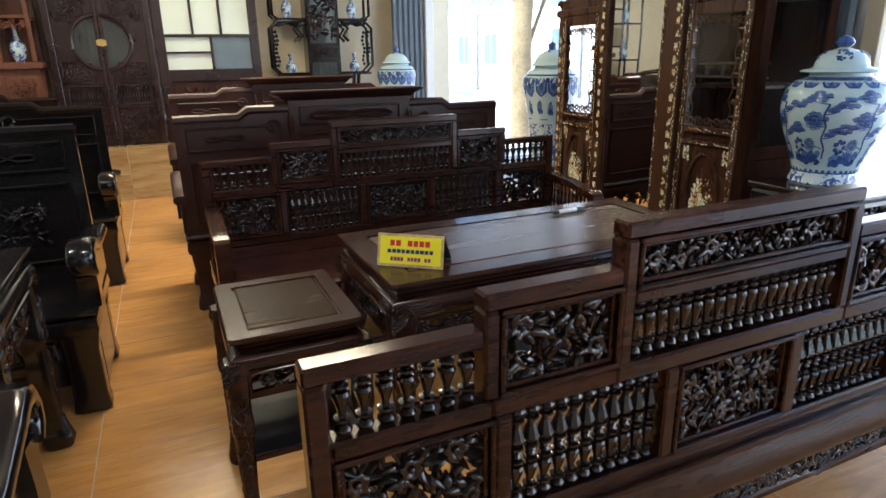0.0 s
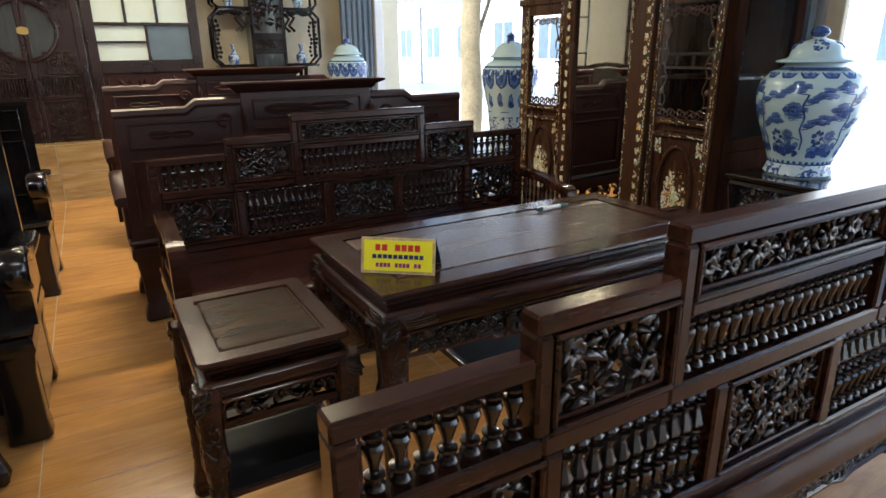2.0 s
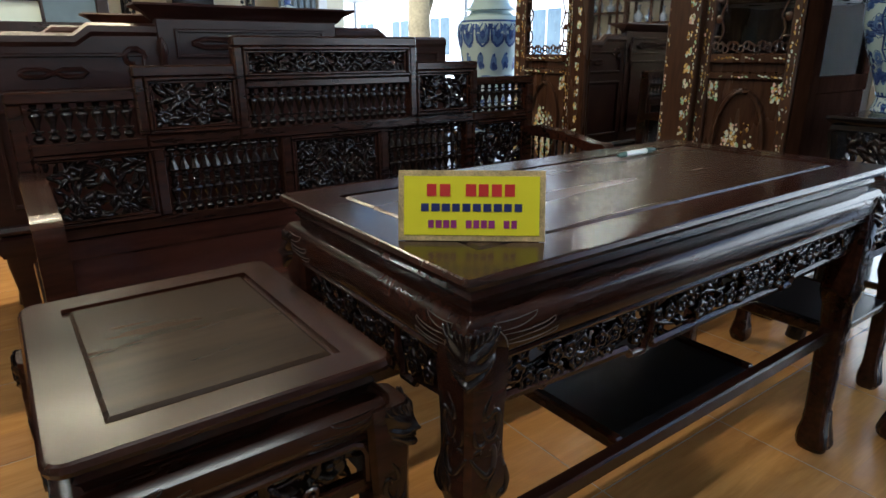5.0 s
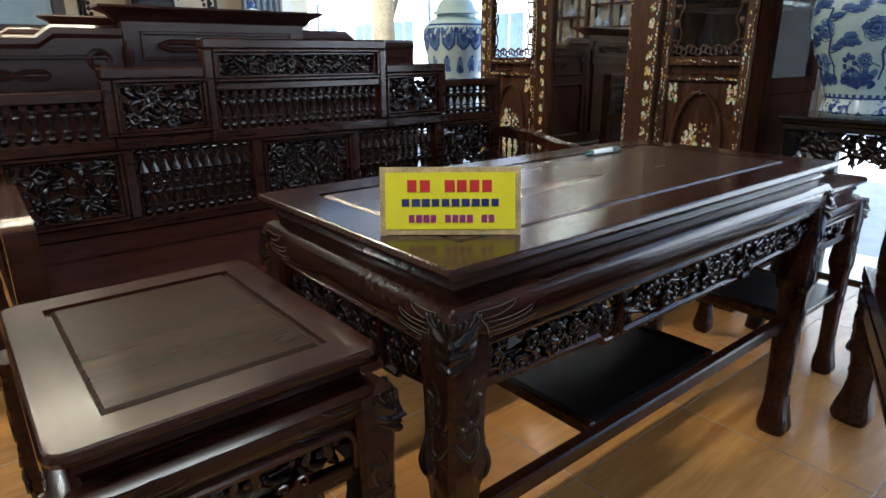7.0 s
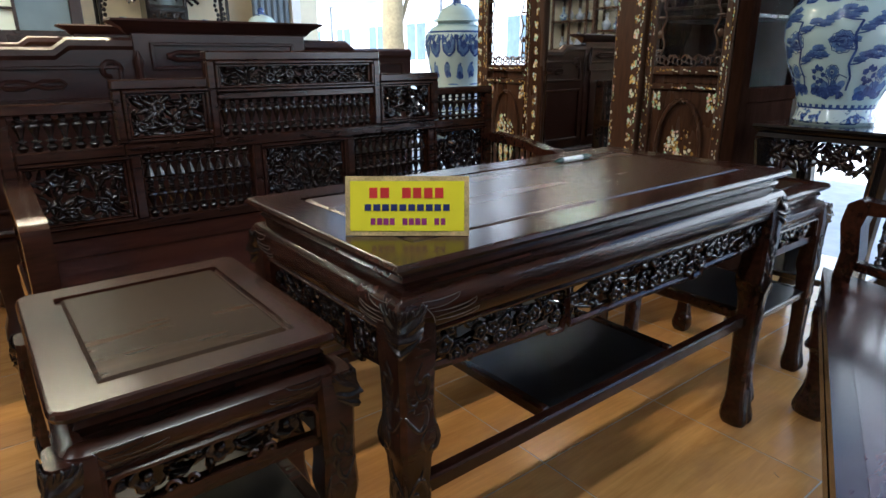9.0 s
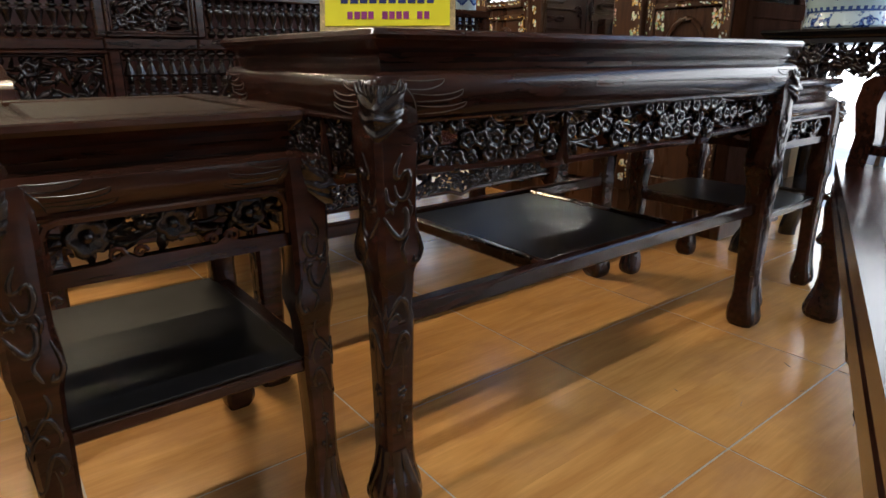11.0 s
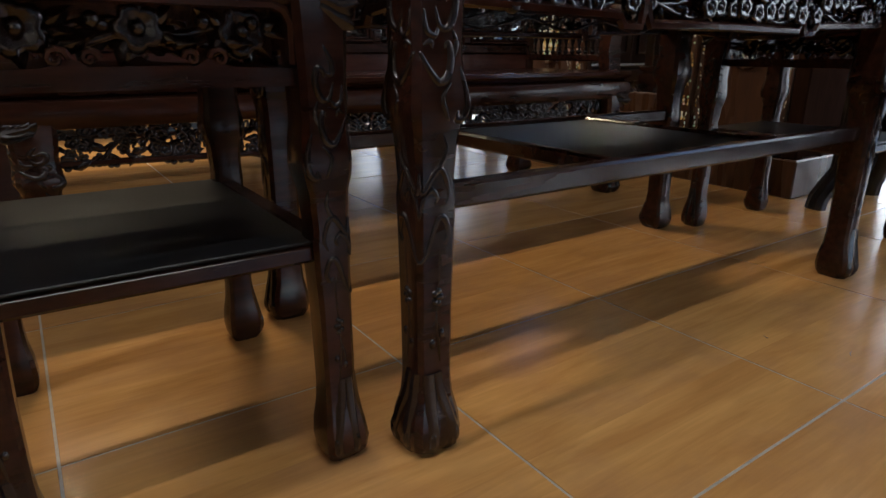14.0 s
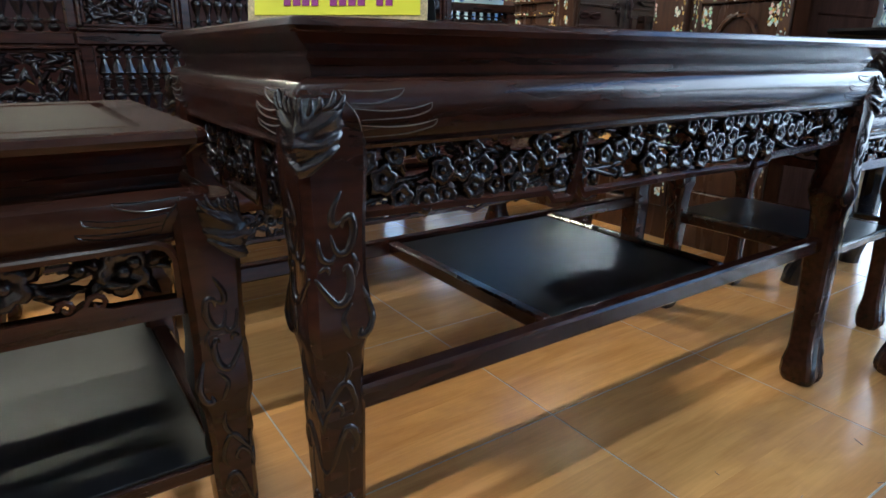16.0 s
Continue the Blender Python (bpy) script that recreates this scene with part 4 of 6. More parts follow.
    if w < 0.8:
        board = Shape().box(-lx + 0.014, lx - 0.014, -ly - 0.014, ly + 0.014, zs - 0.0055, zs - 0.001, 0.002)
    for a0 in (-sx, sx - 0.022):
        part("shelf_batten", Shape().box(a0, a0 + 0.022, -ly + 0.015, ly - 0.015, zs - 0.030, zs - 0.002), wood, t)
    part("shelf", board, SHELF, t, "dark dusty lower shelf board")
    return t


table = low_table("tea_table", "dark rosewood tea table with pierced plum-blossom friezes and clawed legs", "table", 1.237, 0.582, 0.756, 0.070, 0.072, 0.085, 0.085, pose(1.188, 1.749, 0), 0.352)
stool = low_table("side_stool", "dark rosewood side stool with sunk panel top and low shelf", "stool", 0.372, 0.462, 0.656, 0.056, 0.054, 0.062, 0.052, pose(0.324, 1.748, 0), 0.298, "stools at the table ends", (WOOD, STOOLTOP))
copy_thing(stool, pose(2.062, 1.742, 0, 0, 0, 180))


def settee(name, label, m, seat_depth, arms=True, drop=0.0):
    """The stepped-back settee; origin under the back's left end, seat towards +y."""
    s = thing(name, label, "settee", m, "settees of the rosewood set")
    settee_back(s, 0.0)
    d = seat_depth
    part("seat_rail", Shape().rings(-0.012, W + 0.012, -0.022, d, [(0.02, 0.395), (0.008, 0.398), (0.0, 0.42), (0.003, 0.455), (0.015, 0.478), (0.015, 0.485), (0.005, 0.492), (0.005, 0.502), (0.012, 0.506), (0.02, 0.506)] if d < 0.2 else
                                [(0.03, 0.345), (0.012, 0.348), (0.004, 0.36), (0.0, 0.385), (0.006, 0.405), (0.02, 0.412), (0.006, 0.422), (0.0, 0.43), (0.003, 0.44), (0.008, 0.443), (0.07, 0.443), (0.07, 0.438), (0.08, 0.438)]), WOOD, s, "moulded seat rail")
    if d > 0.2:
        part("seat_panel", Shape().box(0.062, W - 0.062, 0.055, d - 0.075, 0.42, 0.4415, 0.003), SEAT, s, "polished reddish seat panel")
        part("back_board", Shape().box(0.02, W - 0.02, 0.008, 0.037, 0.43, 0.502), SEAT, s)
    base = 0.395 if d < 0.2 else 0.345
    for y in ((0.0, d - 0.045) if d > 0.2 else (0.02,)):
        sh, fr = Shape(), Shape()
        sign = 1 if y > 0.1 else -1
        carve(sh, 0.09, W - 0.09, base - 0.085, base, y, sign, 0.016, "flower", 330)
        part("carved_frieze", sh, CARVED, s, "pierced frieze under the seat")
        fr.tube([(0.09, y, base - 0.075), (0.5, y, base - 0.085), (0.55, y, base - 0.10), (0.6, y, base - 0.085), (1.28, y, base - 0.085), (1.33, y, base - 0.10), (1.38, y, base - 0.085), (W - 0.09, y, base - 0.075)], 0.008, 6)
        part("frieze_frame", fr, WOOD, s)
    for x in (0.05, W - 0.05):
        for y in ((0.03, d - 0.05) if d > 0.2 else (0.03,)):
            out = (1 if x > 0.5 else -1, 1 if y > 0.1 else -1)
            lw = 0.085 if d > 0.2 else 0.078
            shapes = [claw_leg(Shape(), x, y, base + 0.02, lw, out), claws(x, y, lw, out, base + 0.02), scrolls(x, y, base + 0.02, lw, out)]
            for q in shapes:
                q.v = [(a, b, c - drop * (1 - c / (base + 0.03))) for a, b, c in q.v]
            leg = part("leg", shapes[0], WOOD, s)
            part("claw_foot", shapes[1], CARVED, leg)
            part("carving", shapes[2], CARVED, leg)
    if arms and d > 0.2:
        for x in (-0.005, W - 0.055):
            arm_side(s, x, d)
    return s


def arm_side(s, x, d):
    """One curved armrest over a row of spindles, at local x."""
    prof = [(0.04, 0.70), (0.10, 0.712), (0.28, 0.70), (d - 0.14, 0.672), (d - 0.08, 0.672), (d - 0.055, 0.655), (d - 0.045, 0.60), (d - 0.06, 0.52), (d - 0.05, 0.443), (d - 0.10, 0.443), (d - 0.11, 0.52), (d - 0.10, 0.60), (d - 0.11, 0.635), (d - 0.16, 0.64), (0.28, 0.665), (0.04, 0.67)]
    part("armrest", Shape().prism(prof, x, x + 0.06, "yz"), WOOD, s, "curved polished armrest")
    part("arm_rail", Shape().box(x + 0.012, x + 0.048, 0.04, d - 0.10, 0.475, 0.50), WOOD, s)
    proto = None
    for i in range(11):
        mm = pose(x + 0.03, 0.08 + i * (d - 0.21) / 10, 0.50)
        if proto is None:
            proto = part("spindle", double_spindle(0.165, 0.7), CARVED, s)
            proto.matrix_basis = mm
        else:
            again("spindle", proto, s, mm)


NX, NY, NZ, SX, SZ = 0.1887, 0.728, 0.1177, 0.89, 0.9125


def in_near(sh):
    """Turns a shape given in room coordinates into those of the settee seen from behind."""
    sh.v = [((p[0] - NX) / SX, (p[1] - NY) / SZ, (p[2] - NZ) / SZ) for p in sh.v]
    return sh


def angled_seat(s, xa, xc, xb, y0, y1):
    """A polished seat whose front edge runs from (xa, y0) at the back out to the deep end (xb, y1), with frieze, leg and arm."""
    L, turn = math.hypot(xb - xa, y1 - y0), math.atan2(y1 - y0, xb - xa)
    centre = Vector(((xa + xb + xc) / 3 + 0.15, (y0 + y1) / 2 - 0.08))

    def outline(k):
        return [tuple(centre + (Vector(q) - centre) * k) for q in ((xa, y0), (xc, y0), (xb, y1))]

    for name, k, z0, z1, m in (("seat_frame", 1.0, 0.405, 0.443, WOOD), ("seat_moulding", 0.98, 0.385, 0.405, WOOD), ("seat_rail", 0.995, 0.345, 0.385, WOOD), ("seat_panel", 0.8, 0.443, 0.4445, SEAT)):
        part(name, in_near(Shape().prism(outline(k), z0, z1, "xy")), m, s)
    sh = carve(Shape(), 0.12, L - 0.10, 0.262, 0.345, -0.03, 1, 0.017, "flower", 170)
    fr = Shape().tube([(0.12, -0.03, 0.27), (0.45 * L, -0.03, 0.262), (0.48 * L, -0.03, 0.246), (0.52 * L, -0.03, 0.262), (L - 0.10, -0.03, 0.27)], 0.008, 6)
    ca, sa = math.cos(turn), math.sin(turn)
    for name, q, m in (("carved_frieze", sh, CARVED), ("frieze_frame", fr, WOOD)):
        q.v = [(xa + u * ca - w * sa, y0 + u * sa + w * ca, z) for u, w, z in q.v]
        part(name, in_near(q), m, s)
    lx, ly = xb - 0.065, y1 - 0.075
    leg = part("leg", in_near(claw_leg(Shape(), lx, ly, 0.36, 0.085, (1, 1))), WOOD, s)
    part("claw_foot", in_near(claws(lx, ly, 0.085, (1, 1), 0.36)), CARVED, leg)
    part("carving", in_near(scrolls(lx, ly, 0.36, 0.085, (1, 1))), CARVED, leg)
    # the arm leans out from the back to the deep corner
    d = y1 - y0
    prof = [(0.0, 0.76), (0.10, 0.75), (0.28, 0.72), (d - 0.14, 0.672), (d - 0.08, 0.672), (d - 0.055, 0.655), (d - 0.045, 0.60), (d - 0.06, 0.52), (d - 0.05, 0.443), (d - 0.10, 0.443), (d - 0.11, 0.52), (d - 0.10, 0.60), (d - 0.11, 0.635), (d - 0.16, 0.64), (0.28, 0.68), (0.0, 0.71)]
    arm = Shape().prism([(y0 + q, z) for q, z in prof], xc - 0.06, xc, "yz")
    rail = Shape().box(xc - 0.048, xc - 0.012, y0, y1 - 0.10, 0.475, 0.50)
    shapes = [("armrest", arm, WOOD), ("arm_rail", rail, WOOD)]
    for i in range(11):
        y = y0 + 0.05 + i * (d - 0.20) / 10
        sp = double_spindle(0.165, 0.7)
        sp.v = [(p[0] + xc - 0.03, p[1] + y, p[2] * (1.0 + 0.18 * (1 - i / 10)) + 0.50) for p in sp.v]
        shapes.append(("spindle", sp, CARVED))
    for name, q, m in shapes:
        q.v = [(p[0] + (xb - xc) * (p[1] - y0) / d, p[1], p[2]) for p in q.v]
        part(name, in_near(q), m, s)


near = settee("carved_settee", "dark rosewood settee with stepped openwork back, seen from behind", pose(NX, NY, NZ) @ Matrix.Diagonal((SX, SZ, SZ, 1)), 0.046, False, NZ / SZ)
angled_seat(near, 0.42, 1.866, 2.05, 0.772, 1.43)
settee("carved_settee", "dark rosewood settee with stepped openwork back and spindled arms", pose(2.073, 2.955, 0, 0, 0, 180), 0.56)

# ---- on the table ----
card = thing("tent_card", "yellow folded price card with gold border standing on the table", "sign", pose(0.592, 1.645, 0.756, 0, 0, -39.2))
CW, CH = 0.204, 0.098
lean = radians(14)


def on_card(sh):
    """Tips a flat shape (x, thickness, height) back against the card's slope."""
    sh.v = [(a, b * math.cos(lean) + c * math.sin(lean), c * math.cos(lean) - b * math.sin(lean) + 0.0008) for a, b, c in sh.v]
    return sh


part("front", on_card(Shape().box(0, CW, 0, 0.0015, 0, CH, 0.0004)), GOLDBORDER, card, "speckled gold border")
part("face", on_card(Shape().box(0.008, CW - 0.008, -0.0012, -0.0002, 0.008, CH - 0.008, 0.0002)), YELLOW, card, "plain yellow face")
top_y, top_z = CH * math.sin(lean), CH * math.cos(lean)
part("back", Shape().prism([(top_y, top_z), (top_y + 0.002, top_z), (0.105, 0.001), (0.103, 0.001)], 0, CW, "yz"), GREYCARD, card, "dark back of the card")


def bars(x0, x1, z0, z1, n, material, gap=(), seed=1):
    r = random.Random(seed)
    step = (x1 - x0) / n
    for i in range(n):
        if i in gap:
            continue
        w = step * (0.72 + 0.1 * r.random())
        part("print_bar", on_card(Shape().box(x0 + i * step, x0 + i * step + w, -0.0022, -0.0012, z0, z1, 0.0002)), material, card)


bars(0.040, 0.166, 0.062, 0.079, 7, INKRED, (2,))
bars(0.032, 0.176, 0.041, 0.052, 10, INKBLUE)
bars(0.042, 0.168, 0.018, 0.029, 12, INKPURPLE, (4, 9))

pen = thing("marker_pen", "white marker pen with dark green cap on the table", "pen", pose(1.39, 1.905, 0.764, 0, 90, 3))
part("barrel", Shape().lathe([(0.006, 0.03), (0.0075, 0.032), (0.0075, 0.118), (0.006, 0.12)], 0, 0, 12), WHITEPLASTIC, pen)
part("cap", Shape().lathe([(0.0062, 0.118), (0.0078, 0.12), (0.0078, 0.146), (0.005, 0.15), (0.004, 0.162)], 0, 0, 12), GREENCAP, pen)
part("end_plug", Shape().lathe([(0.003, 0), (0.0045, 0.006), (0.0074, 0.016), (0.0074, 0.031)], 0, 0, 12), GREENCAP, pen)

# ---- inlaid display cabinet along the street side ----
CX = 2.49
cab = thing("display_cabinet", "tall brown wooden cabinet with mother-of-pearl inlay, mirror and glass doors", "cabinet", pose(CX, 0, 0))


def inlay(sh, x, y0, y1, z0, z1, n, size):
    """Small thin slips of shell set on a face that looks towards -x."""
    for k in range(n):
        y, z = y0 + (y1 - y0) * rng.random(), z0 + (z1 - z0) * (k + rng.random()) / n
        a, s = rng.random() * 6.28, size * (0.25 + 0.5 * rng.random())
        m = 5 + int(rng.random() * 3)
        d = 0.0009 + 0.0012 * rng.random()
        ring = [(x - d, y + s * math.cos(a + i * 6.283 / m) * (0.5 + 0.5 * (i % 2)), z + s * math.sin(a + i * 6.283 / m)) for i in range(m)]
        sh.add(ring + [(x, q[1], q[2]) for q in ring], [tuple(range(m))] + [(i, (i + 1) % m, m + (i + 1) % m, m + i) for i in range(m)])
    return sh


def inlay_line(sh, x, y, z0, z1, width, level=False):
    """A running border of narrow shell slips with gaps between its sprays; level runs along y instead."""
    z = z0
    while z < z1:
        if rng.random() < 0.22:
            z += 0.012 + 0.03 * rng.random()
        ln, w = 0.005 + 0.010 * rng.random(), width * (0.5 + 0.6 * rng.random())
        o, lean_ = (rng.random() - 0.5) * width, (rng.random() - 0.5) * 0.006
        pts = [(y + o - w / 2, z), (y + o, z - 0.002), (y + o + w / 2 + lean_, z + ln * 0.6), (y + o + lean_, z + ln), (y + o - w / 2 + lean_, z + ln * 0.7)]
        if level:
            pts = [(b, y + a - y) for a, b in pts]
        d = 0.0009 + 0.0012 * rng.random()
        sh.add([(x - d, a, b) for a, b in pts] + [(x, a, b) for a, b in pts], [tuple(range(5))] + [(i, (i + 1) % 5, 5 + (i + 1) % 5, 5 + i) for i in range(5)])
        z += ln + 0.002 + 0.004 * rng.random()
    return sh


def cab_box(name, y0, y1, z0, z1, x0=0.0, x1=0.045, material=None, parent=None, label=""):
    return part(name, Shape().box(x0, x1, y0, y1, z0, z1, 0.005), material or CABINET, parent or cab, label)


CT, DT = 2.25, 1.62
cab_box("base", 1.955, 3.54, 0.0, 0.14, -0.01, 0.52)
cab_box("cornice", 2.36, 3.12, CT - 0.10, CT, -0.06, 0.55)
for c0, c1 in ((1.955, 2.398), (3.082, 3.515)):
    cab_box("cornice", c0, c1, DT - 0.04, DT, -0.012, 0.52)
# the near end and its corner post take the wood with painted-in shade
part("side_panel", Shape().box(0.05, 0.50, 1.983, 2.003, 0.14, 0.86).box(0.05, 0.50, 1.976, 2.006, 0.86, 0.92).box(0.44, 0.50, 1.976, 2.006, 0.92, DT - 0.04).box(0.05, 0.08, 1.976, 2.006, 0.92, DT - 0.04), SHADEDSIDE, cab)
part("side_pane", Shape().box(0.08, 0.44, 1.989, 1.994, 0.92, DT - 0.04, 0), CABGLASS, cab, "dark glass side")
part("back", Shape().box(0.485, 0.50, 2.006, 2.46, 0.14, DT - 0.04), CABINET, cab)
part("back", Shape().box(0.485, 0.50, 2.46, 3.08, 0.14, CT - 0.1), CABINET, cab)
part("floor_board", Shape().box(0.05, 0.485, 2.006, 3.50, 0.14, 0.16), CABINET, cab)
part("divider", Shape().box(0.05, 0.485, 3.06, 3.08, 0.16, CT - 0.1), CABINET, cab)
part("divider", Shape().box(0.045, 0.485, 2.44, 2.46, 0.16, CT - 0.1), CABINET, cab)
part("shelf", Shape().box(0.06, 0.48, 2.008, 2.438, 1.18, 1.198), CABINET, cab)
for z in (1.225, 1.29):
    part("gallery_rail", Shape().box(0.12, 0.135, 2.008, 2.438, z, z + 0.014), SHELFRAIL, cab)
for k in range(4):
    part("gallery_baluster", Shape().lathe([(0.004, 1.239), (0.010, 1.25), (0.004, 1.264), (0.009, 1.28), (0.004, 1.29)], 0.128, 2.07 + 0.1 * k, 8), SHELFRAIL, cab)


def pediment(y_out, y_in):
    """A swan-necked head that rises towards the tall middle and ends in a scroll over the outer post."""
    d = y_in - y_out
    top = [(y_out + d * t, DT + 0.035 + 0.085 * t * t * (3 - 2 * t) + 0.012 * math.sin(6.28 * t)) for t in [k / 14 for k in range(15)]]
    line = top + [(y_in, DT + 0.002), (y_out, DT + 0.002)]
    p = part("pediment", Shape().prism(line, 0.0, 0.03, "yz"), CABINET, cab, "swan-necked carved head")
    roll = Shape().tube([(0.012, q[0], q[1]) for q in top], 0.016, 8)
    for r0, zc in ((0.026, DT + 0.030), (0.020, DT - 0.035)):
        roll.tube([(0.004, y_out + r0 * (1 - 0.08 * k) * math.cos(0.8 * k), zc + r0 * (1 - 0.08 * k) * math.sin(0.8 * k)) for k in range(10)], 0.011, 7, 0.6)
    part("scroll", roll, CABINET, p)


pediment(1.985, 2.395)
pediment(3.485, 3.085)
posts = ((1.965, 2.02, 0.0), (2.40, 2.545, -0.03), (2.985, 3.08, -0.015), (3.45, 3.50, 0.0))
for y0, y1, x0 in posts:
    pt = CT - 0.10 if 2.2 < y0 < 3.2 else DT - 0.04
    p = cab_box("post", y0, y1, 0.14, pt, x0, 0.05, SHADEDSIDE if y0 < 2.0 else CABINET)
    if y0 < 2.0:
        continue
    strip = Shape()
    if y1 - y0 > 0.1:
        for e in (y0 + 0.012, y1 - 0.012):
            inlay_line(strip, x0, e, 0.2, pt - 0.05, 0.0095)
        ym_ = y0 + 0.035
    else:
        ym_ = (y0 + y1) / 2
    for k in range(int((pt - 0.25) / 0.062)):
        zc = 0.2 + k * 0.062
        inlay(strip, x0, ym_ - 0.010, ym_ + 0.010, zc - 0.014, zc + 0.014, 11 if k % 3 else 18, 0.0125)
    part("inlay", strip, NACRE, p, "mother-of-pearl inlay with its sparkle put into the colours")


def cab_door(y0, y1, pane, label):
    d = part("door", Shape().box(0.016, 0.028, y0 + 0.03, y1 - 0.03, 0.93, 0.965), CABINET, cab, label)
    for ya, yb in ((y0, y0 + 0.042), (y1 - 0.042, y1)):
        part("stile", Shape().box(-0.005, 0.03, ya, yb, 0.16, DT - 0.04), CABINET, d)
    for za, zb in ((0.16, 0.22), (0.905, 0.93), (0.965, 1.0), (DT - 0.10, DT - 0.04)):
        part("rail", Shape().box(-0.004, 0.029, y0 + 0.042, y1 - 0.042, za, zb), CABINET, d)
    part("door_panel", Shape().box(0.008, 0.022, y0 + 0.042, y1 - 0.042, 0.22, 0.905), CABINET, d)
    ym, zm = (y0 + y1) / 2, 0.66
    ring = Shape()
    ring.tube([(0.004, ym + (y1 - y0) * 0.27 * math.cos(k * 0.2618), zm + 0.205 * math.sin(k * 0.2618)) for k in range(25)], 0.011, 6)
    part("oval_moulding", ring, CABINET, d)
    sl = Shape()
    for k in range(460):
        a, r = rng.random() * 6.28, rng.random() ** 0.6
        y, z = ym + (y1 - y0) * 0.19 * r * math.cos(a), zm - 0.055 + 0.15 * r * math.sin(a)
        if z > zm - 0.05 and (y - ym) * 2.2 < z - zm - 0.02 and rng.random() < 0.8:
            continue
        inlay(sl, 0.008, y - 0.004, y + 0.004, z - 0.004, z + 0.004, 1, 0.0135)
    for sy in (y0 + 0.055, y1 - 0.055):
        for sz in (0.86, 0.30):
            inlay(sl, 0.008, sy - 0.026, sy + 0.026, sz - 0.034, sz + 0.034, 46, 0.013)
    for sy in (y0 + 0.021, y1 - 0.021):
        inlay_line(sl, -0.005, sy + 0.008, 0.2, DT - 0.06, 0.009)
        inlay_line(sl, -0.005, sy - 0.009, 0.2, DT - 0.06, 0.005)
    for sz in (0.917, 0.983):
        inlay_line(sl, -0.004, sz, y0 + 0.045, y1 - 0.045, 0.008, True)
    part("inlay", sl, NACRE, d, "mother-of-pearl flowers and borders")
    part("pane", Shape().box(0.010, 0.015, y0 + 0.042, y1 - 0.042, 1.0, DT - 0.10, 0), pane, d, "glass pane")
    lace = Shape()
    for z0, z1 in ((1.0, 1.045), (DT - 0.17, DT - 0.10)):
        for k in range(14):
            c = (0.004, y0 + 0.055 + (y1 - y0 - 0.11) * k / 13, (z0 + z1) / 2 + 0.008 * math.sin(k * 2.1))
            lace.tube([(c[0], c[1] + 0.012 * math.cos(a * 0.9), c[2] + 0.014 * math.sin(a * 0.9)) for a in range(8)], 0.004, 5)
    loop = []
    a0, a1, b0, b1 = y0 + 0.072, y1 - 0.072, 1.035, DT - 0.125
    for k in range(121):
        t = 4 * k / 120
        e, f = int(t) % 4, t - int(t)
        w = 0.008 * math.sin(k * 0.9) * (1 if k % 6 else 1.6)
        loop.append(((0.004, a0 + (a1 - a0) * f, b0 + w), (0.004, a1 + w, b0 + (b1 - b0) * f), (0.004, a1 - (a1 - a0) * f, b1 + w), (0.004, a0 + w, b1 - (b1 - b0) * f))[e])
    lace.tube(loop, 0.0042, 6)
    for k in range(7):
        zz = 1.06 + k * 0.065
        for yy, s_ in ((y0 + 0.057, 1), (y1 - 0.057, -1)):
            lace.ball((0.004, yy, zz), (0.006, 0.016, 0.006 + 0.010 * (k % 4 == 1)), 6, 4)
    part("lacework", lace, CABINET, d, "carved bead border round the glass")


cab_door(2.022, 2.398, DOORGLASS, "door with dark glass above an inlaid panel")
cab_door(3.082, 3.448, GLASS, "door with clear glass above an inlaid panel")
part("mirror", Shape().box(-0.004, 0.004, -0.215, 0.215, 0.34, CT - 0.14, 0), MIRROR, cab, "tall mirror reflecting the showroom").matrix_basis = pose(0.024, 2.765, 0, 0, 0, 3)
part("drawer", Shape().box(0.0, 0.03, 2.55, 2.98, 0.16, 0.34), CABINET, cab)

# ---- porcelain jars and their stands ----
JAR = [(0.62, 0), (0.66, 0.02), (0.62, 0.06), (0.60, 0.09), (0.70, 0.20), (0.86, 0.34), (0.98, 0.48), (1.0, 0.56), (0.95, 0.64), (0.80, 0.705), (0.58, 0.73), (0.55, 0.745), (0.56, 0.765)]
LID = [(0.70, 0.762), (0.74, 0.768), (0.72, 0.778), (0.55, 0.79), (0.50, 0.80), (0.48, 0.83), (0.42, 0.87), (0.28, 0.90), (0.13, 0.915), (0.08, 0.925), (0.13, 0.935), (0.17, 0.955), (0.13, 0.98), (0.03, 1.0)]
TALL = [(0.66, 0), (0.70, 0.02), (0.68, 0.05), (0.70, 0.2), (0.78, 0.4), (0.92, 0.56), (1.0, 0.66), (0.97, 0.72), (0.80, 0.77), (0.62, 0.79), (0.60, 0.81)]
TALLLID = [(0.68, 0.808), (0.76, 0.814), (0.72, 0.825), (0.62, 0.835), (0.58, 0.86), (0.46, 0.90), (0.24, 0.925), (0.12, 0.935), (0.10, 0.95), (0.15, 0.965), (0.12, 0.985), (0.02, 1.0)]


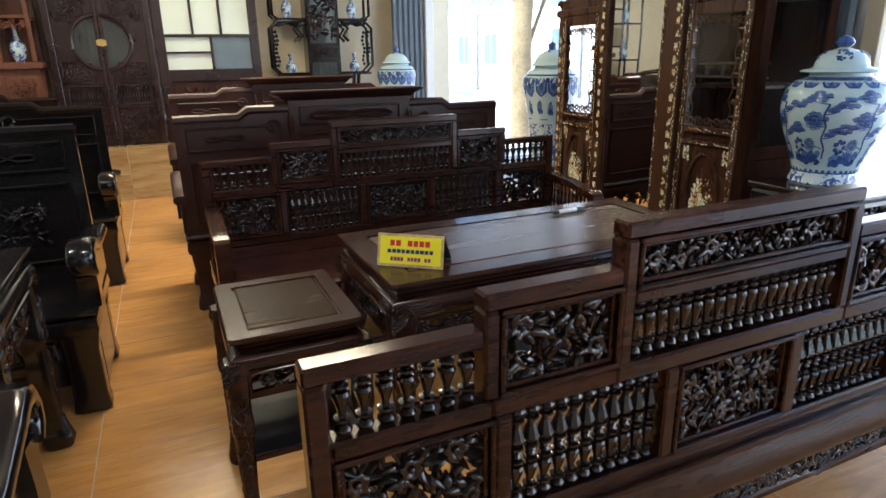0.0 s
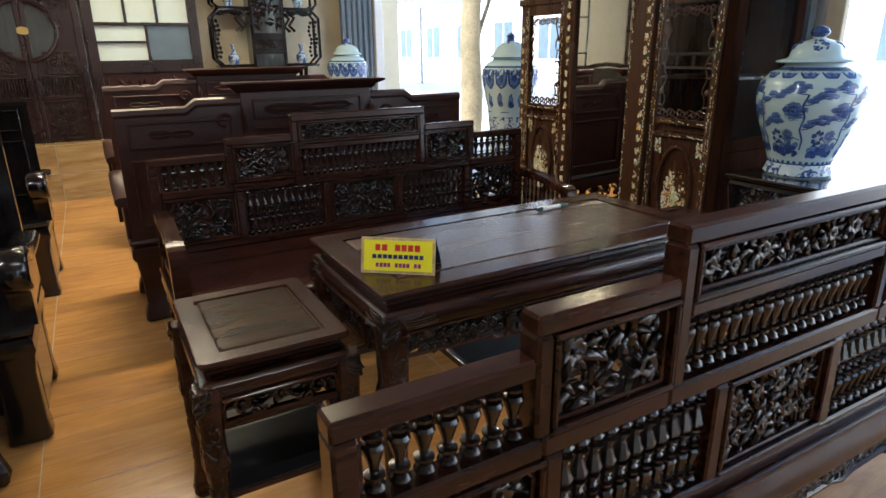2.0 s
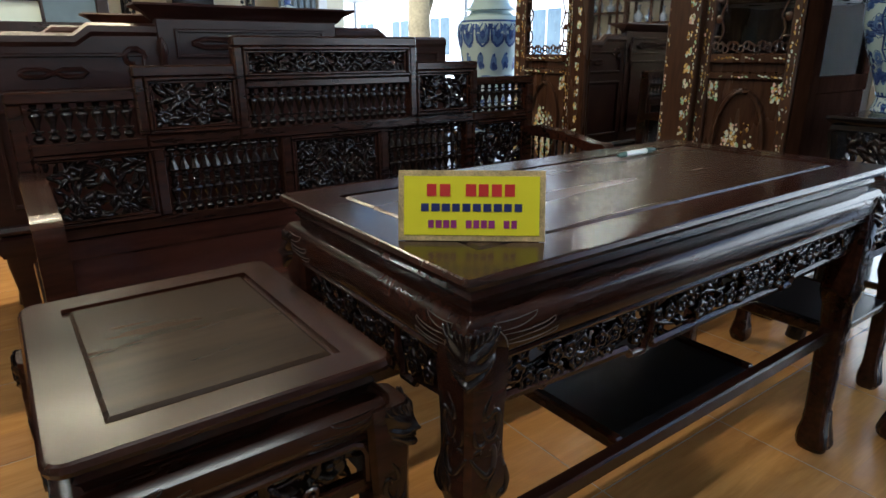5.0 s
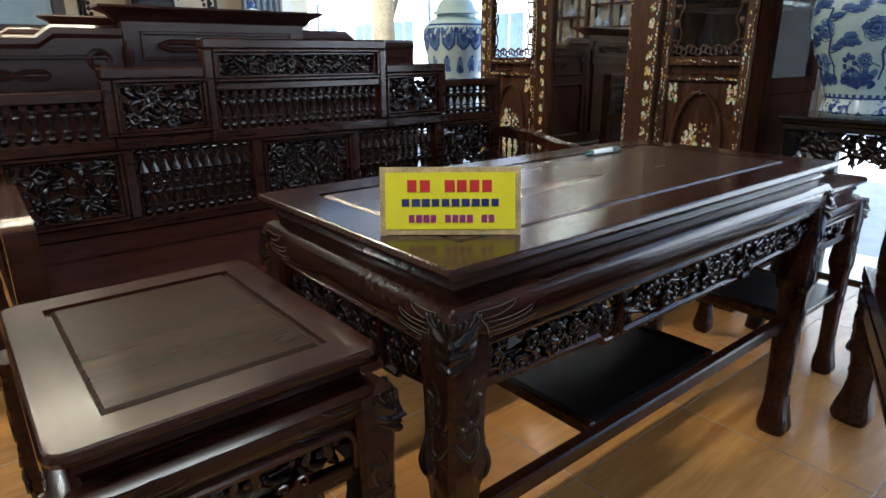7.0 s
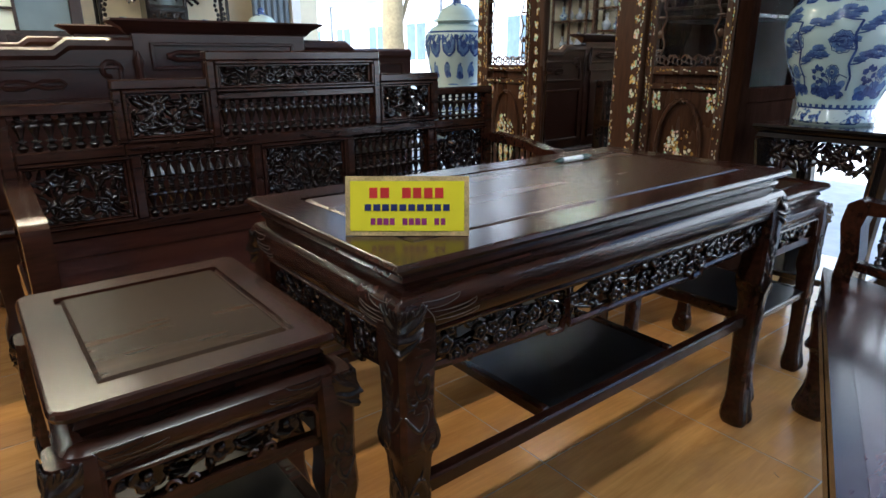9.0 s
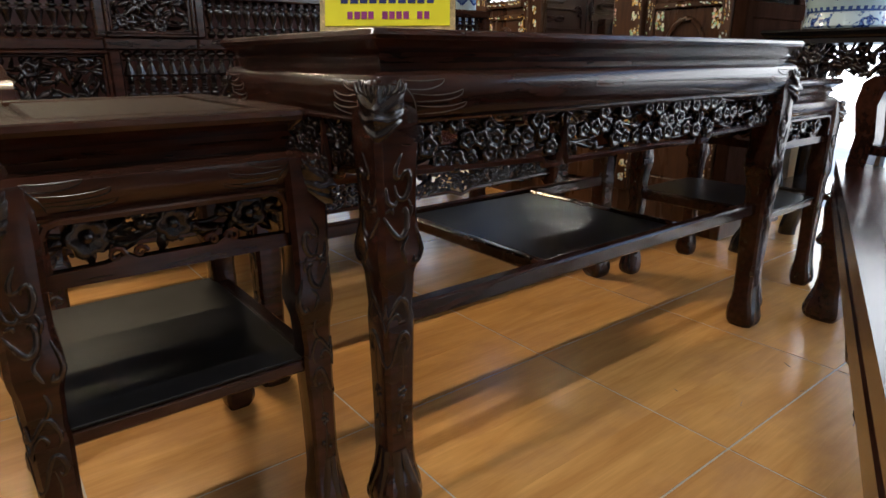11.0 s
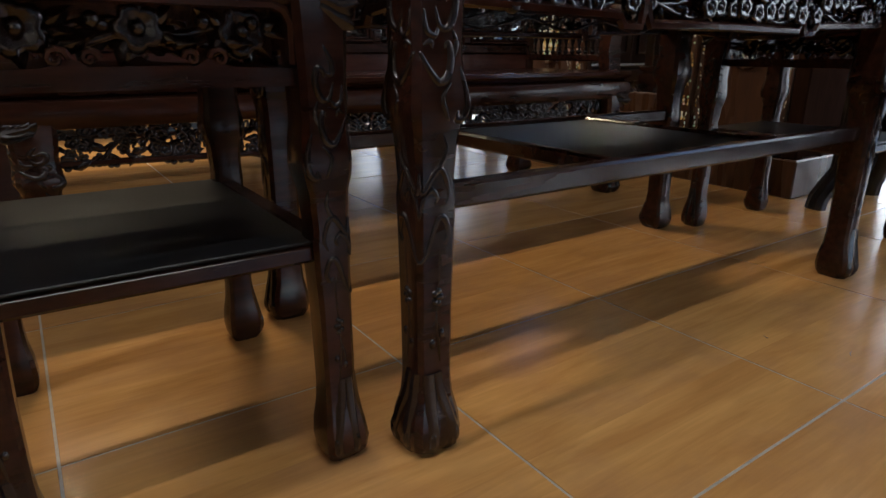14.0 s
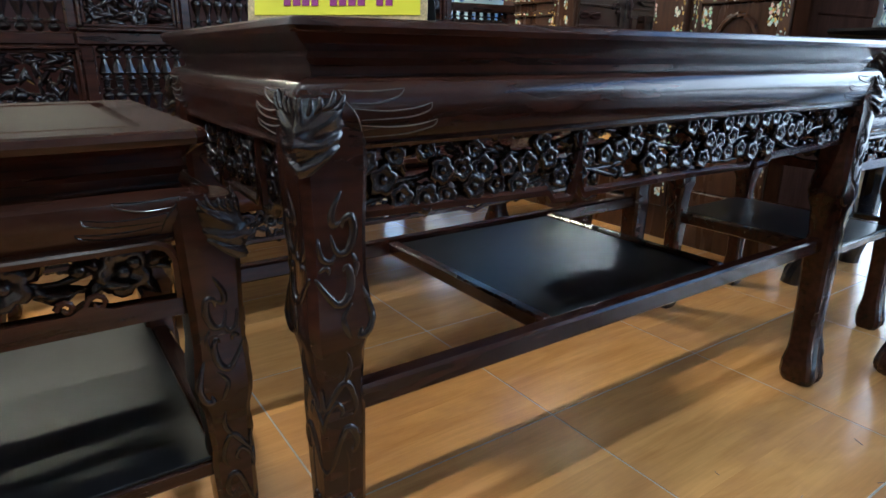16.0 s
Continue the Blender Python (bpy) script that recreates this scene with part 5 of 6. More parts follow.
def painted(body, prof, r, h, motifs, seed, figures=False):
    """Blue painting as thin layers that follow the jar's wall: pale washes, then dark strokes over them."""
    rg = random.Random(seed)
    rad = lambda z: float(np.interp(z, [q[1] for q in prof], [q[0] for q in prof])) * r
    wash, dark = Shape(), Shape()

    def spot(sh, a, z, sx, sz=None, n=9, lift=0.0):
        at = lambda a, z: ((rad(z) + lift) * math.cos(a), (rad(z) + lift) * math.sin(a), z * h)
        sz = sz or sx
        ring = []
        for i in range(n):
            t, k = 6.283 * i / n, 0.72 + 0.5 * rg.random()
            ring.append(at(a + sx * k * math.cos(t) / r, z + sz * k * math.sin(t) / h))
        sh.add(ring + [at(a, z)], [(i, (i + 1) % n, n) for i in range(n)])

    def stroke(pts, s, lift=0.0022, sh=dark):
        at = lambda a, z: ((rad(z) + lift) * math.cos(a), (rad(z) + lift) * math.sin(a), z * h)
        fine = []
        for (a0, z0), (a1, z1) in zip(pts, pts[1:]):
            fine += [(a0 + (a1 - a0) * k / 3, z0 + (z1 - z0) * k / 3) for k in range(3)]
        fine.append(pts[-1])
        for (a0, z0), (a1, z1) in zip(fine, fine[1:]):
            d = Vector(((a1 - a0) * r, (z1 - z0) * h))
            if d.length == 0:
                continue
            nrm = Vector((-d.y, d.x)).normalized() * s
            sh.add([at(a0 - nrm.x / r, z0 - nrm.y / h), at(a0 + nrm.x / r, z0 + nrm.y / h), at(a1 + nrm.x / r, z1 + nrm.y / h), at(a1 - nrm.x / r, z1 - nrm.y / h)], [(0, 1, 2, 3)])

    def pine(a, z):
        spot(wash, a, z, 0.024, 0.011, 12, 0.0014)
        for k in range(7):
            t = math.pi * (k + 0.5) / 7
            stroke([(a, z - 0.010), (a + 0.020 * math.cos(t) / r, z - 0.010 + 0.019 * math.sin(t) / h)], 0.0008)
        stroke([(a - 0.10, z - 0.012), (a + 0.10, z - 0.012)], 0.0018)

    def bloom(a, z, s):
        for k in range(9):
            t = 0.698 * k
            spot(wash, a + s * 0.62 * math.cos(t) / r, z + s * 0.62 * math.sin(t) / h, s * 0.36, None, 7, 0.0014)
        stroke([(a + s * (1.0 + 0.12 * (k % 2)) * math.cos(0.35 * k) / r, z + s * (1.0 + 0.12 * (k % 2)) * math.sin(0.35 * k) / h) for k in range(19)], 0.0012)
        stroke([(a + s * 0.5 * math.cos(0.7 * k) / r, z + s * 0.5 * math.sin(0.7 * k) / h) for k in range(10)], 0.001)
        spot(dark, a, z, s * 0.22, None, 7, 0.0024)

    z_top, z_low = prof[-4][1], prof[3][1] + 0.02
    for m in range(motifs):
        a = 6.283 * m / motifs + rg.random() * 0.1
        if figures:
            # robed figures in the middle zone, and hanging lappets on the shoulder
            for q in range(2):
                fa, fz = a + q * 0.45, 0.46 + 0.02 * rg.random()
                spot(wash, fa, fz, 0.028, 0.050, 10, 0.0014)
                spot(dark, fa, fz - 0.02, 0.016, 0.022, 9, 0.0022)
                spot(dark, fa + 0.02, fz + 0.052, 0.008, 0.010, 7, 0.0022)
                spot(dark, fa + 0.1, fz - 0.03, 0.010, 0.018, 8, 0.0022)
            spot(wash, a + 0.2, 0.385, 0.05, 0.006, 10, 0.0014)
            for q in range(2):
                la = a + q * 0.45 + 0.1
                spot(wash, la, 0.655, 0.046, 0.075, 12, 0.0014)
                stroke([(la - 0.2, 0.72), (la - 0.17, 0.61), (la, 0.575), (la + 0.17, 0.61), (la + 0.2, 0.72)], 0.007)
                spot(dark, la, 0.655, 0.018, 0.028, 9, 0.0024)
                stroke([(la - 0.12, 0.70), (la, 0.62), (la + 0.12, 0.70)], 0.003)
            continue
        pts = [(a, 0.20), (a + 0.03, 0.27), (a - 0.05, 0.34), (a + 0.02, 0.42), (a - 0.04, 0.50), (a + 0.04, 0.57)]
        stroke(pts, 0.0040)
        for j, (s, dz) in enumerate(((1, 0.04), (-1, 0.03), (1, 0.05), (-1, 0.02))):
            b = pts[j + 2]
            arm = [b, (b[0] + s * 0.16, b[1] + dz * 0.2), (b[0] + s * 0.32, b[1] + dz), (b[0] + s * 0.48, b[1] + dz * 0.8)]
            stroke(arm[:3] if s < 0 else arm, 0.0022)
            for q in arm[1:] if s > 0 else arm[1:3]:
                pine(q[0], q[1] + 0.022)
                if rg.random() < 0.6:
                    pine(q[0] + 0.10, q[1] + 0.048)
        bloom(a + 0.72, 0.46, 0.034)
        bloom(a + 0.62, 0.30, 0.022)
        for k in range(5):
            stroke([(a + 0.62, 0.19), (a + 0.62 + 0.06 * (k - 2), 0.25 + 0.01 * k), (a + 0.62 + 0.14 * (k - 2), 0.29 - 0.01 * abs(k - 2))], 0.0016)
        for k in range(9):
            spot(dark, a + 0.25 + 0.07 * k, 0.165 + 0.045 * rg.random(), 0.018, 0.014, 9, 0.0024)
            spot(wash, a + 0.25 + 0.07 * k, 0.185 + 0.05 * rg.random(), 0.016, 0.016, 9, 0.0014)
        for k in range(7):
            t = 0.9 * k
            spot(dark, a + 0.36 + 0.09 * math.cos(t), 0.285 + 0.04 * math.sin(t), 0.011, 0.011, 5, 0.0024)
    # shoulder band of cloud shapes, rim lines and a battlement over the foot
    for k in range(14):
        c = 6.283 * k / 14
        if not figures:
            spot(wash, c, z_top - 0.012, 0.030, 0.013, 10, 0.0014)
        stroke([(c - 0.19, z_top + 0.002), (c - 0.10, z_top - 0.030), (c + 0.10, z_top - 0.030), (c + 0.19, z_top + 0.002)], 0.0042)
        spot(dark, c, z_top - 0.010, 0.011, 0.008, 7, 0.0024)
    for k in range(36):
        c = 6.283 * k / 36
        stroke([(c, z_low), (c + 0.09, z_low)], 0.0055)
    stroke([(6.283 * k / 48, z_low - 0.012) for k in range(49)], 0.0030)
    stroke([(6.283 * k / 48, z_top + 0.020) for k in range(49)], 0.0060)
    part("painting", wash, WASH, body, "pale blue washes", 80)
    return part("painting", dark, COBALT, body, "cobalt blue painting", 80)


def smooth(prof, n=4):
    out = []
    for (r0, z0), (r1, z1) in zip(prof, prof[1:]):
        out += [(r0 + (r1 - r0) * k / n, z0 + (z1 - z0) * k / n) for k in range(n)]
    return out + [prof[-1]]


def jar(name, label, x, y, z, r, h, prof, lid, motifs, dense=False, seed=3):
    j = thing(name, label, "jar", pose(x, y, z), "lidded porcelain jars")
    body = part("body", Shape().lathe([(a * r, b * h) for a, b in smooth(prof)], 0, 0, 40), GLAZE, j, "", 60)
    painted(body, prof, r, h, motifs, seed, dense)
    if dense:
        part("lower_band", Shape().lathe([(float(np.interp(q, [b for a, b in prof], [a for a, b in prof])) * r + 0.002, q * h) for q in (0.10, 0.15, 0.20, 0.25, 0.30, 0.345)], 0, 0, 40), DENSEBLUE, body, "dense blue band", 60)
    foot = part("foot_band", Shape().lathe([(prof[0][0] * r + 0.001, 0.004 * h), (prof[1][0] * r + 0.0015, 0.02 * h), (prof[2][0] * r + 0.0015, prof[2][1] * h), (prof[3][0] * r + 0.0012, prof[3][1] * h)], 0, 0, 40), DENSEBLUE, body)
    lo = part("lid", Shape().lathe([(a * r, b * h) for a, b in lid], 0, 0, 36), GLAZE, j, "domed lid with knob", 50)
    lp = Shape()
    rl = random.Random(seed + 5)
    for k in range(4):
        a = 1.571 * k + 0.4
        for q in range(16):
            t, f = a + 0.5 * (rl.random() - 0.5) + 0.03 * q, 0.012 + 0.062 * rl.random()
            rr, zz = float(np.interp(lid[5][1] + f, [b for _, b in lid[4:9]], [c for c, _ in lid[4:9]])) * r, (lid[5][1] + f) * h
            lp.ball((rr * math.cos(t), rr * math.sin(t), zz), (0.006 + 0.004 * rl.random(), 0.006, 0.004 + 0.003 * rl.random()), 6, 3)
    part("painting", lp, COBALT, lo, "blue sprays on the lid", 80)
    part("knob", Shape().lathe([(lid[-5][0] * r + 0.001, lid[-5][1] * h), (lid[-4][0] * r + 0.002, lid[-4][1] * h), (lid[-3][0] * r + 0.002, lid[-3][1] * h), (lid[-2][0] * r + 0.002, lid[-2][1] * h), (0.002, h + 0.002)], 0, 0, 18), COBALT, lo, "blue bud knob", 60)
    return j


def stand(x, y, size, h, label):
    s = thing("jar_stand", label, "stand", pose(x, y, 0), "carved jar stands")
    e = size / 2
    part("top", Shape().rings(-e, e, -e, e, [(0.03, h - 0.05), (0.012, h - 0.045), (0.018, h - 0.03), (0.004, h - 0.016), (0, h - 0.008), (0.004, h), (0.02, h)]), BLACK, s)
    for sx in (-1, 1):
        for sy in (-1, 1):
            a, b = sx * (e - 0.045), sy * (e - 0.045)
            part("leg", Shape().tube([(a * 1.12, b * 1.12, 0), (a * 1.1, b * 1.1, 0.04), (a * 0.9, b * 0.9, 0.14), (a * 0.88, b * 0.88, h * 0.5), (a, b, h * 0.8), (a * 1.05, b * 1.05, h - 0.05)], 0.034, 10), BLACK, s)
    for sg in (-1, 1):
        for flip in (False, True):
            fz = carve(Shape(), -e + 0.05, e - 0.05, h - 0.15, h - 0.05, sg * (e - 0.03), sg, 0.02)
            if flip:
                fz.v = [(q, p, c) for p, q, c in fz.v]
            part("carved_apron", fz, CARVED, s)
    part("shelf", Shape().box(-e + 0.06, e - 0.06, -e + 0.06, e - 0.06, h * 0.3, h * 0.3 + 0.025), BLACK, s)
    return s


stand(2.62, 1.63, 0.46, 0.805, "black carved square stand under the porcelain jar")
jar("porcelain_jar", "white porcelain lidded jar with blue pine branches", 2.62, 1.68, 0.805, 0.20, 0.60, JAR, LID, 7)
stand(2.93, 4.22, 0.42, 0.50, "black carved stand behind the settee")
jar("porcelain_jar", "tall blue and white lidded jar with painted figures", 2.93, 4.22, 0.50, 0.222, 0.95, TALL, TALLLID, 7, True, 8)
stand(2.35, 6.2, 0.40, 0.60, "black carved stand by the back wall")
jar("porcelain_jar", "blue and white lidded jar by the wall", 2.35, 6.2, 0.60, 0.20, 0.86, TALL, TALLLID, 7, True, 12)

# ---- plain panelled settees ----


def panelled_settee(label, m, width, wing, mid, material, group, seat=0.55, cornice=True, relief=False):
    """A solid-back settee: wings with scrolled shoulders, a taller middle with a cornice. Origin under the back's left end, seat towards +y."""
    s = thing("panelled_settee", label, "settee", m, group)
    w, c0, c1 = width, width * 0.5 - 0.36, width * 0.5 + 0.36
    for a, b, flip in ((0, c0, 1), (c1, w, -1)):
        sh = Shape()
        up = a + 0.55 * (b - a) if flip > 0 else b - 0.55 * (b - a)
        line = [(a, 0.40), (b, 0.40), (b, wing + (0.035 if flip > 0 else 0))]
        line += [(up + 0.05, wing + 0.035), (up, wing), (a, wing)] if flip > 0 else [(b, wing), (up, wing), (up - 0.05, wing + 0.035), (a, wing + 0.035)]
        part("back_panel", sh.prism(line, 0.0, 0.035), material, s)
        rail = Shape()
        pts = [(a, wing), (up, wing), (up + 0.05, wing + 0.035), (b, wing + 0.035)] if flip > 0 else [(a, wing + 0.035), (up - 0.05, wing + 0.035), (up, wing), (b, wing)]
        rail.tube([(p, 0.0175, q) for p, q in pts], 0.027, 8)
        part("crest_rail", rail, material, s)
        fr = Shape()
        for z0, z1 in ((wing - 0.17, wing - 0.04), (0.5, wing - 0.22)):
            for sy in (-0.012, 0.034):
                fr.box(a + 0.05, b - 0.05, sy, sy + 0.013, z1 - 0.014, z1, 0.004).box(a + 0.05, b - 0.05, sy, sy + 0.013, z0, z0 + 0.014, 0.004)
                fr.box(a + 0.05, a + 0.062, sy, sy + 0.013, z0, z1, 0.002).box(b - 0.062, b - 0.05, sy, sy + 0.013, z0, z1, 0.002)
        part("moulding", fr, material, s)
        fret = Shape()
        zc, xm = wing - 0.105, (a + b) / 2 - flip * 0.05
        for sy in (-0.004, 0.039):
            fret.tube([(xm - 0.10, sy, zc), (xm - 0.085, sy, zc + 0.012), (xm - 0.03, sy, zc + 0.012), (xm, sy, zc), (xm + 0.03, sy, zc + 0.012), (xm + 0.085, sy, zc + 0.012), (xm + 0.10, sy, zc), (xm + 0.085, sy, zc - 0.012), (xm + 0.03, sy, zc - 0.012), (xm, sy, zc), (xm - 0.03, sy, zc - 0.012), (xm - 0.085, sy, zc - 0.012), (xm - 0.10, sy, zc)], 0.008, 6)
            q = b - 0.09 if flip > 0 else a + 0.09
            fret.tube([(q + 0.04 * math.cos(t * 0.6) * (1 - t * 0.06), sy, wing - 0.06 + 0.04 * math.sin(t * 0.6) * (1 - t * 0.06)) for t in range(9)], 0.011, 6)
        part("fretwork", fret, material, s)
        if relief:
            rl = Shape()
            for sy, fs in ((0.036, 1), (-0.001, -1)):
                carve(rl, a + 0.16, b - 0.12, 0.58, wing - 0.30, sy, fs, 0.020, "leaf", 60)
            part("relief", rl, material, s, "raised carving of vases and flowers")
    part("middle_panel", Shape().box(c0, c1, -0.006, 0.042, 0.40, mid - 0.05), material, s)
    if cornice:
        part("cornice", Shape().rings(c0 - 0.075, c1 + 0.075, -0.05, 0.086, [(0.07, mid - 0.06), (0.055, mid - 0.05), (0.04, mid - 0.03), (0.012, mid - 0.016), (0.0, mid - 0.008), (0.004, mid), (0.03, mid)]), material, s)
    else:
        part("crest_rail", Shape().tube([(c0, 0.018, mid - 0.04), (c0 + 0.08, 0.018, mid - 0.02), (w / 2, 0.018, mid), (c1 - 0.08, 0.018, mid - 0.02), (c1, 0.018, mid - 0.04)], 0.03, 8), material, s)
    fr = Shape()
    for sy in (-0.018, 0.041):
        for z0, z1 in ((mid - 0.19, mid - 0.085), (0.5, mid - 0.23)):
            fr.box(c0 + 0.06, c1 - 0.06, sy, sy + 0.013, z1 - 0.014, z1, 0.004).box(c0 + 0.06, c1 - 0.06, sy, sy + 0.013, z0, z0 + 0.014, 0.004)
            fr.box(c0 + 0.06, c0 + 0.072, sy, sy + 0.013, z0, z1, 0.002).box(c1 - 0.072, c1 - 0.06, sy, sy + 0.013, z0, z1, 0.002)
        zc = mid - 0.137
        fr.tube([(c0 + 0.12, sy, zc), (c0 + 0.16, sy, zc + 0.014), (w / 2 - 0.04, sy, zc + 0.012), (w / 2, sy, zc), (w / 2 + 0.04, sy, zc + 0.012), (c1 - 0.16, sy, zc + 0.014), (c1 - 0.12, sy, zc), (c1 - 0.16, sy, zc - 0.014), (w / 2 + 0.04, sy, zc - 0.012), (w / 2, sy, zc), (w / 2 - 0.04, sy, zc - 0.012), (c0 + 0.16, sy, zc - 0.014), (c0 + 0.12, sy, zc)], 0.010, 6)
    part("moulding", fr, material, s)
    fin = Shape()
    for q in (c0 + 0.01, c1 - 0.01):
        for sy in (-0.03, 0.066):
            fin.lathe([(0.006, mid - 0.24), (0.014, mid - 0.22), (0.010, mid - 0.19), (0.018, mid - 0.165), (0.008, mid - 0.13), (0.002, mid - 0.115)], q, sy, 8)
    part("finial", fin, material, s)
    part("seat", Shape().rings(-0.02, w + 0.02, -0.03, seat, [(0.03, 0.33), (0.01, 0.335), (0, 0.36), (0.005, 0.40), (0.02, 0.41), (0.004, 0.42), (0, 0.43), (0.006, 0.442), (0.02, 0.444)]), material, s)
    ap = carve(Shape(), 0.1, w - 0.1, 0.24, 0.335, seat - 0.05, 1, 0.03, "leaf", 60)
    part("carved_apron", ap, material, s)
    ap = carve(Shape(), 0.1, w - 0.1, 0.24, 0.335, 0.0, -1, 0.03, "leaf", 60)
    part("carved_apron", ap, material, s)
    for x in (0.06, w - 0.06):
        for y in (0.035, seat - 0.07):
            leg = Shape().rings(x - 0.065, x + 0.065, y - 0.055, y + 0.055, [(0.012, 0), (0.0, 0.01), (0.004, 0.05), (0.02, 0.10), (0.016, 0.20), (0.002, 0.30), (0.0, 0.35)] if not relief else [(0.014, 0), (-0.004, 0.012), (-0.002, 0.03), (0.004, 0.08), (0.004, 0.27), (-0.004, 0.31), (-0.006, 0.35)], 0.02)
            part("leg", leg, material, s)
    if relief:
        for x in (0.0, w - 0.03):
            part("end_panel", Shape().box(x, x + 0.03, 0.09, seat - 0.13, 0.06, 0.34), material, s)
            part("end_relief", Shape().tube([(x + 0.015, 0.12, 0.10), (x + 0.033, 0.2, 0.2), (x + 0.033, seat * 0.5, 0.12), (x + 0.033, seat - 0.2, 0.22), (x + 0.015, seat - 0.15, 0.30)], 0.014, 6), material, s)
        part("skirt", Shape().box(0.1, w - 0.1, seat - 0.075, seat - 0.05, 0.12, 0.34), material, s)
    for x in (-0.045, w - 0.035):
        xm = x + 0.04
        arm = Shape()
        line = [(0.03, 0.632, 0.024), (seat * 0.3, 0.630, 0.026), (seat * 0.6, 0.640, 0.028), (seat - 0.14, 0.672, 0.030), (seat - 0.06, 0.690, 0.032), (seat - 0.01, 0.680, 0.033), (seat + 0.012, 0.645, 0.031), (seat + 0.004, 0.605, 0.026), (seat - 0.03, 0.585, 0.020)]
        verts, faces, n = [], [], 14
        for j, (yy, zz, th) in enumerate(line):
            q0, q1 = line[max(0, j - 1)], line[min(len(line) - 1, j + 1)]
            d = Vector((q1[0] - q0[0], q1[1] - q0[1])).normalized()
            for i in range(n):
                a = 2 * math.pi * (i + 0.5) / n
                ca, sa = math.cos(a), math.sin(a)
                u, v = 0.050 * math.copysign(abs(ca) ** 0.6, ca), th * math.copysign(abs(sa) ** 0.75, sa)
                verts.append((xm + u, yy - d.y * v, zz + d.x * v))
        for j in range(len(line) - 1):
            for i in range(n):
                k = (i + 1) % n
                faces.append((j * n + i, j * n + k, (j + 1) * n + k, (j + 1) * n + i))
        faces += [tuple(range(n))[::-1], tuple((len(line) - 1) * n + i for i in range(n))]
        arm.add(verts, faces)
        arm.prism([(seat - 0.02, 0.60), (seat - 0.045, 0.54), (seat - 0.03, 0.444), (seat - 0.13, 0.444), (seat - 0.12, 0.52), (seat - 0.13, 0.62)], xm - 0.036, xm + 0.036, "yz")
        for e in (-0.044, 0.044):
            arm.tube([(xm + e, seat - 0.016 + 0.024 * (1 - 0.1 * t) * math.cos(0.8 * t), 0.650 + 0.024 * (1 - 0.1 * t) * math.sin(0.8 * t)) for t in range(9)], 0.006, 6, 0.5)
        part("armrest", arm, material, s, "polished armrest with scrolled end", 50)
        part("arm_panel", Shape().box(x + 0.022, x + 0.058, 0.03, seat - 0.12, 0.444, 0.606), material, s)
    return s


panelled_settee("reddish dark settee with cornice crest, standing back to back", pose(0.11, 3.47, 0), 1.90, 1.055, 1.185, RED, "reddish settees behind")
panelled_settee("reddish dark settee with cornice crest near the back wall", pose(0.12, 4.9, 0), 1.90, 1.10, 1.225, RED, "reddish settees behind")
# black sets on the other side of the aisle
panelled_settee("glossy black settee with carved relief panels", pose(-0.29, 3.10, 0, 0, 0, 180), 1.95, 1.075, 1.16, BLACK, "black settees", 0.58, False, True)
panelled_settee("black carved settee further along the aisle", pose(-0.30, 4.70, 0, 0, 0, 180), 1.95, 1.06, 1.10, BLACK, "black settees", 0.58, False, True)
panelled_settee("black carved settee near the step", pose(-0.75, 6.30, 0, 0, 0, 180), 1.95, 1.05, 1.12, CARVED, "black settees", 0.58, False, True)
panelled_settee("black settee with back to the door side", pose(-2.26, 0.62, 0), 1.95, 1.03, 1.12, BLACK, "black settees", 0.78, False, True)
low_table("black_table", "black carved tea table beside the aisle", "table", 1.25, 0.62, 0.755, 0.09, 0.075, 0.10, 0.085, pose(-1.03, 2.08, 0), 0.34, "", (BLACK, BLACK))

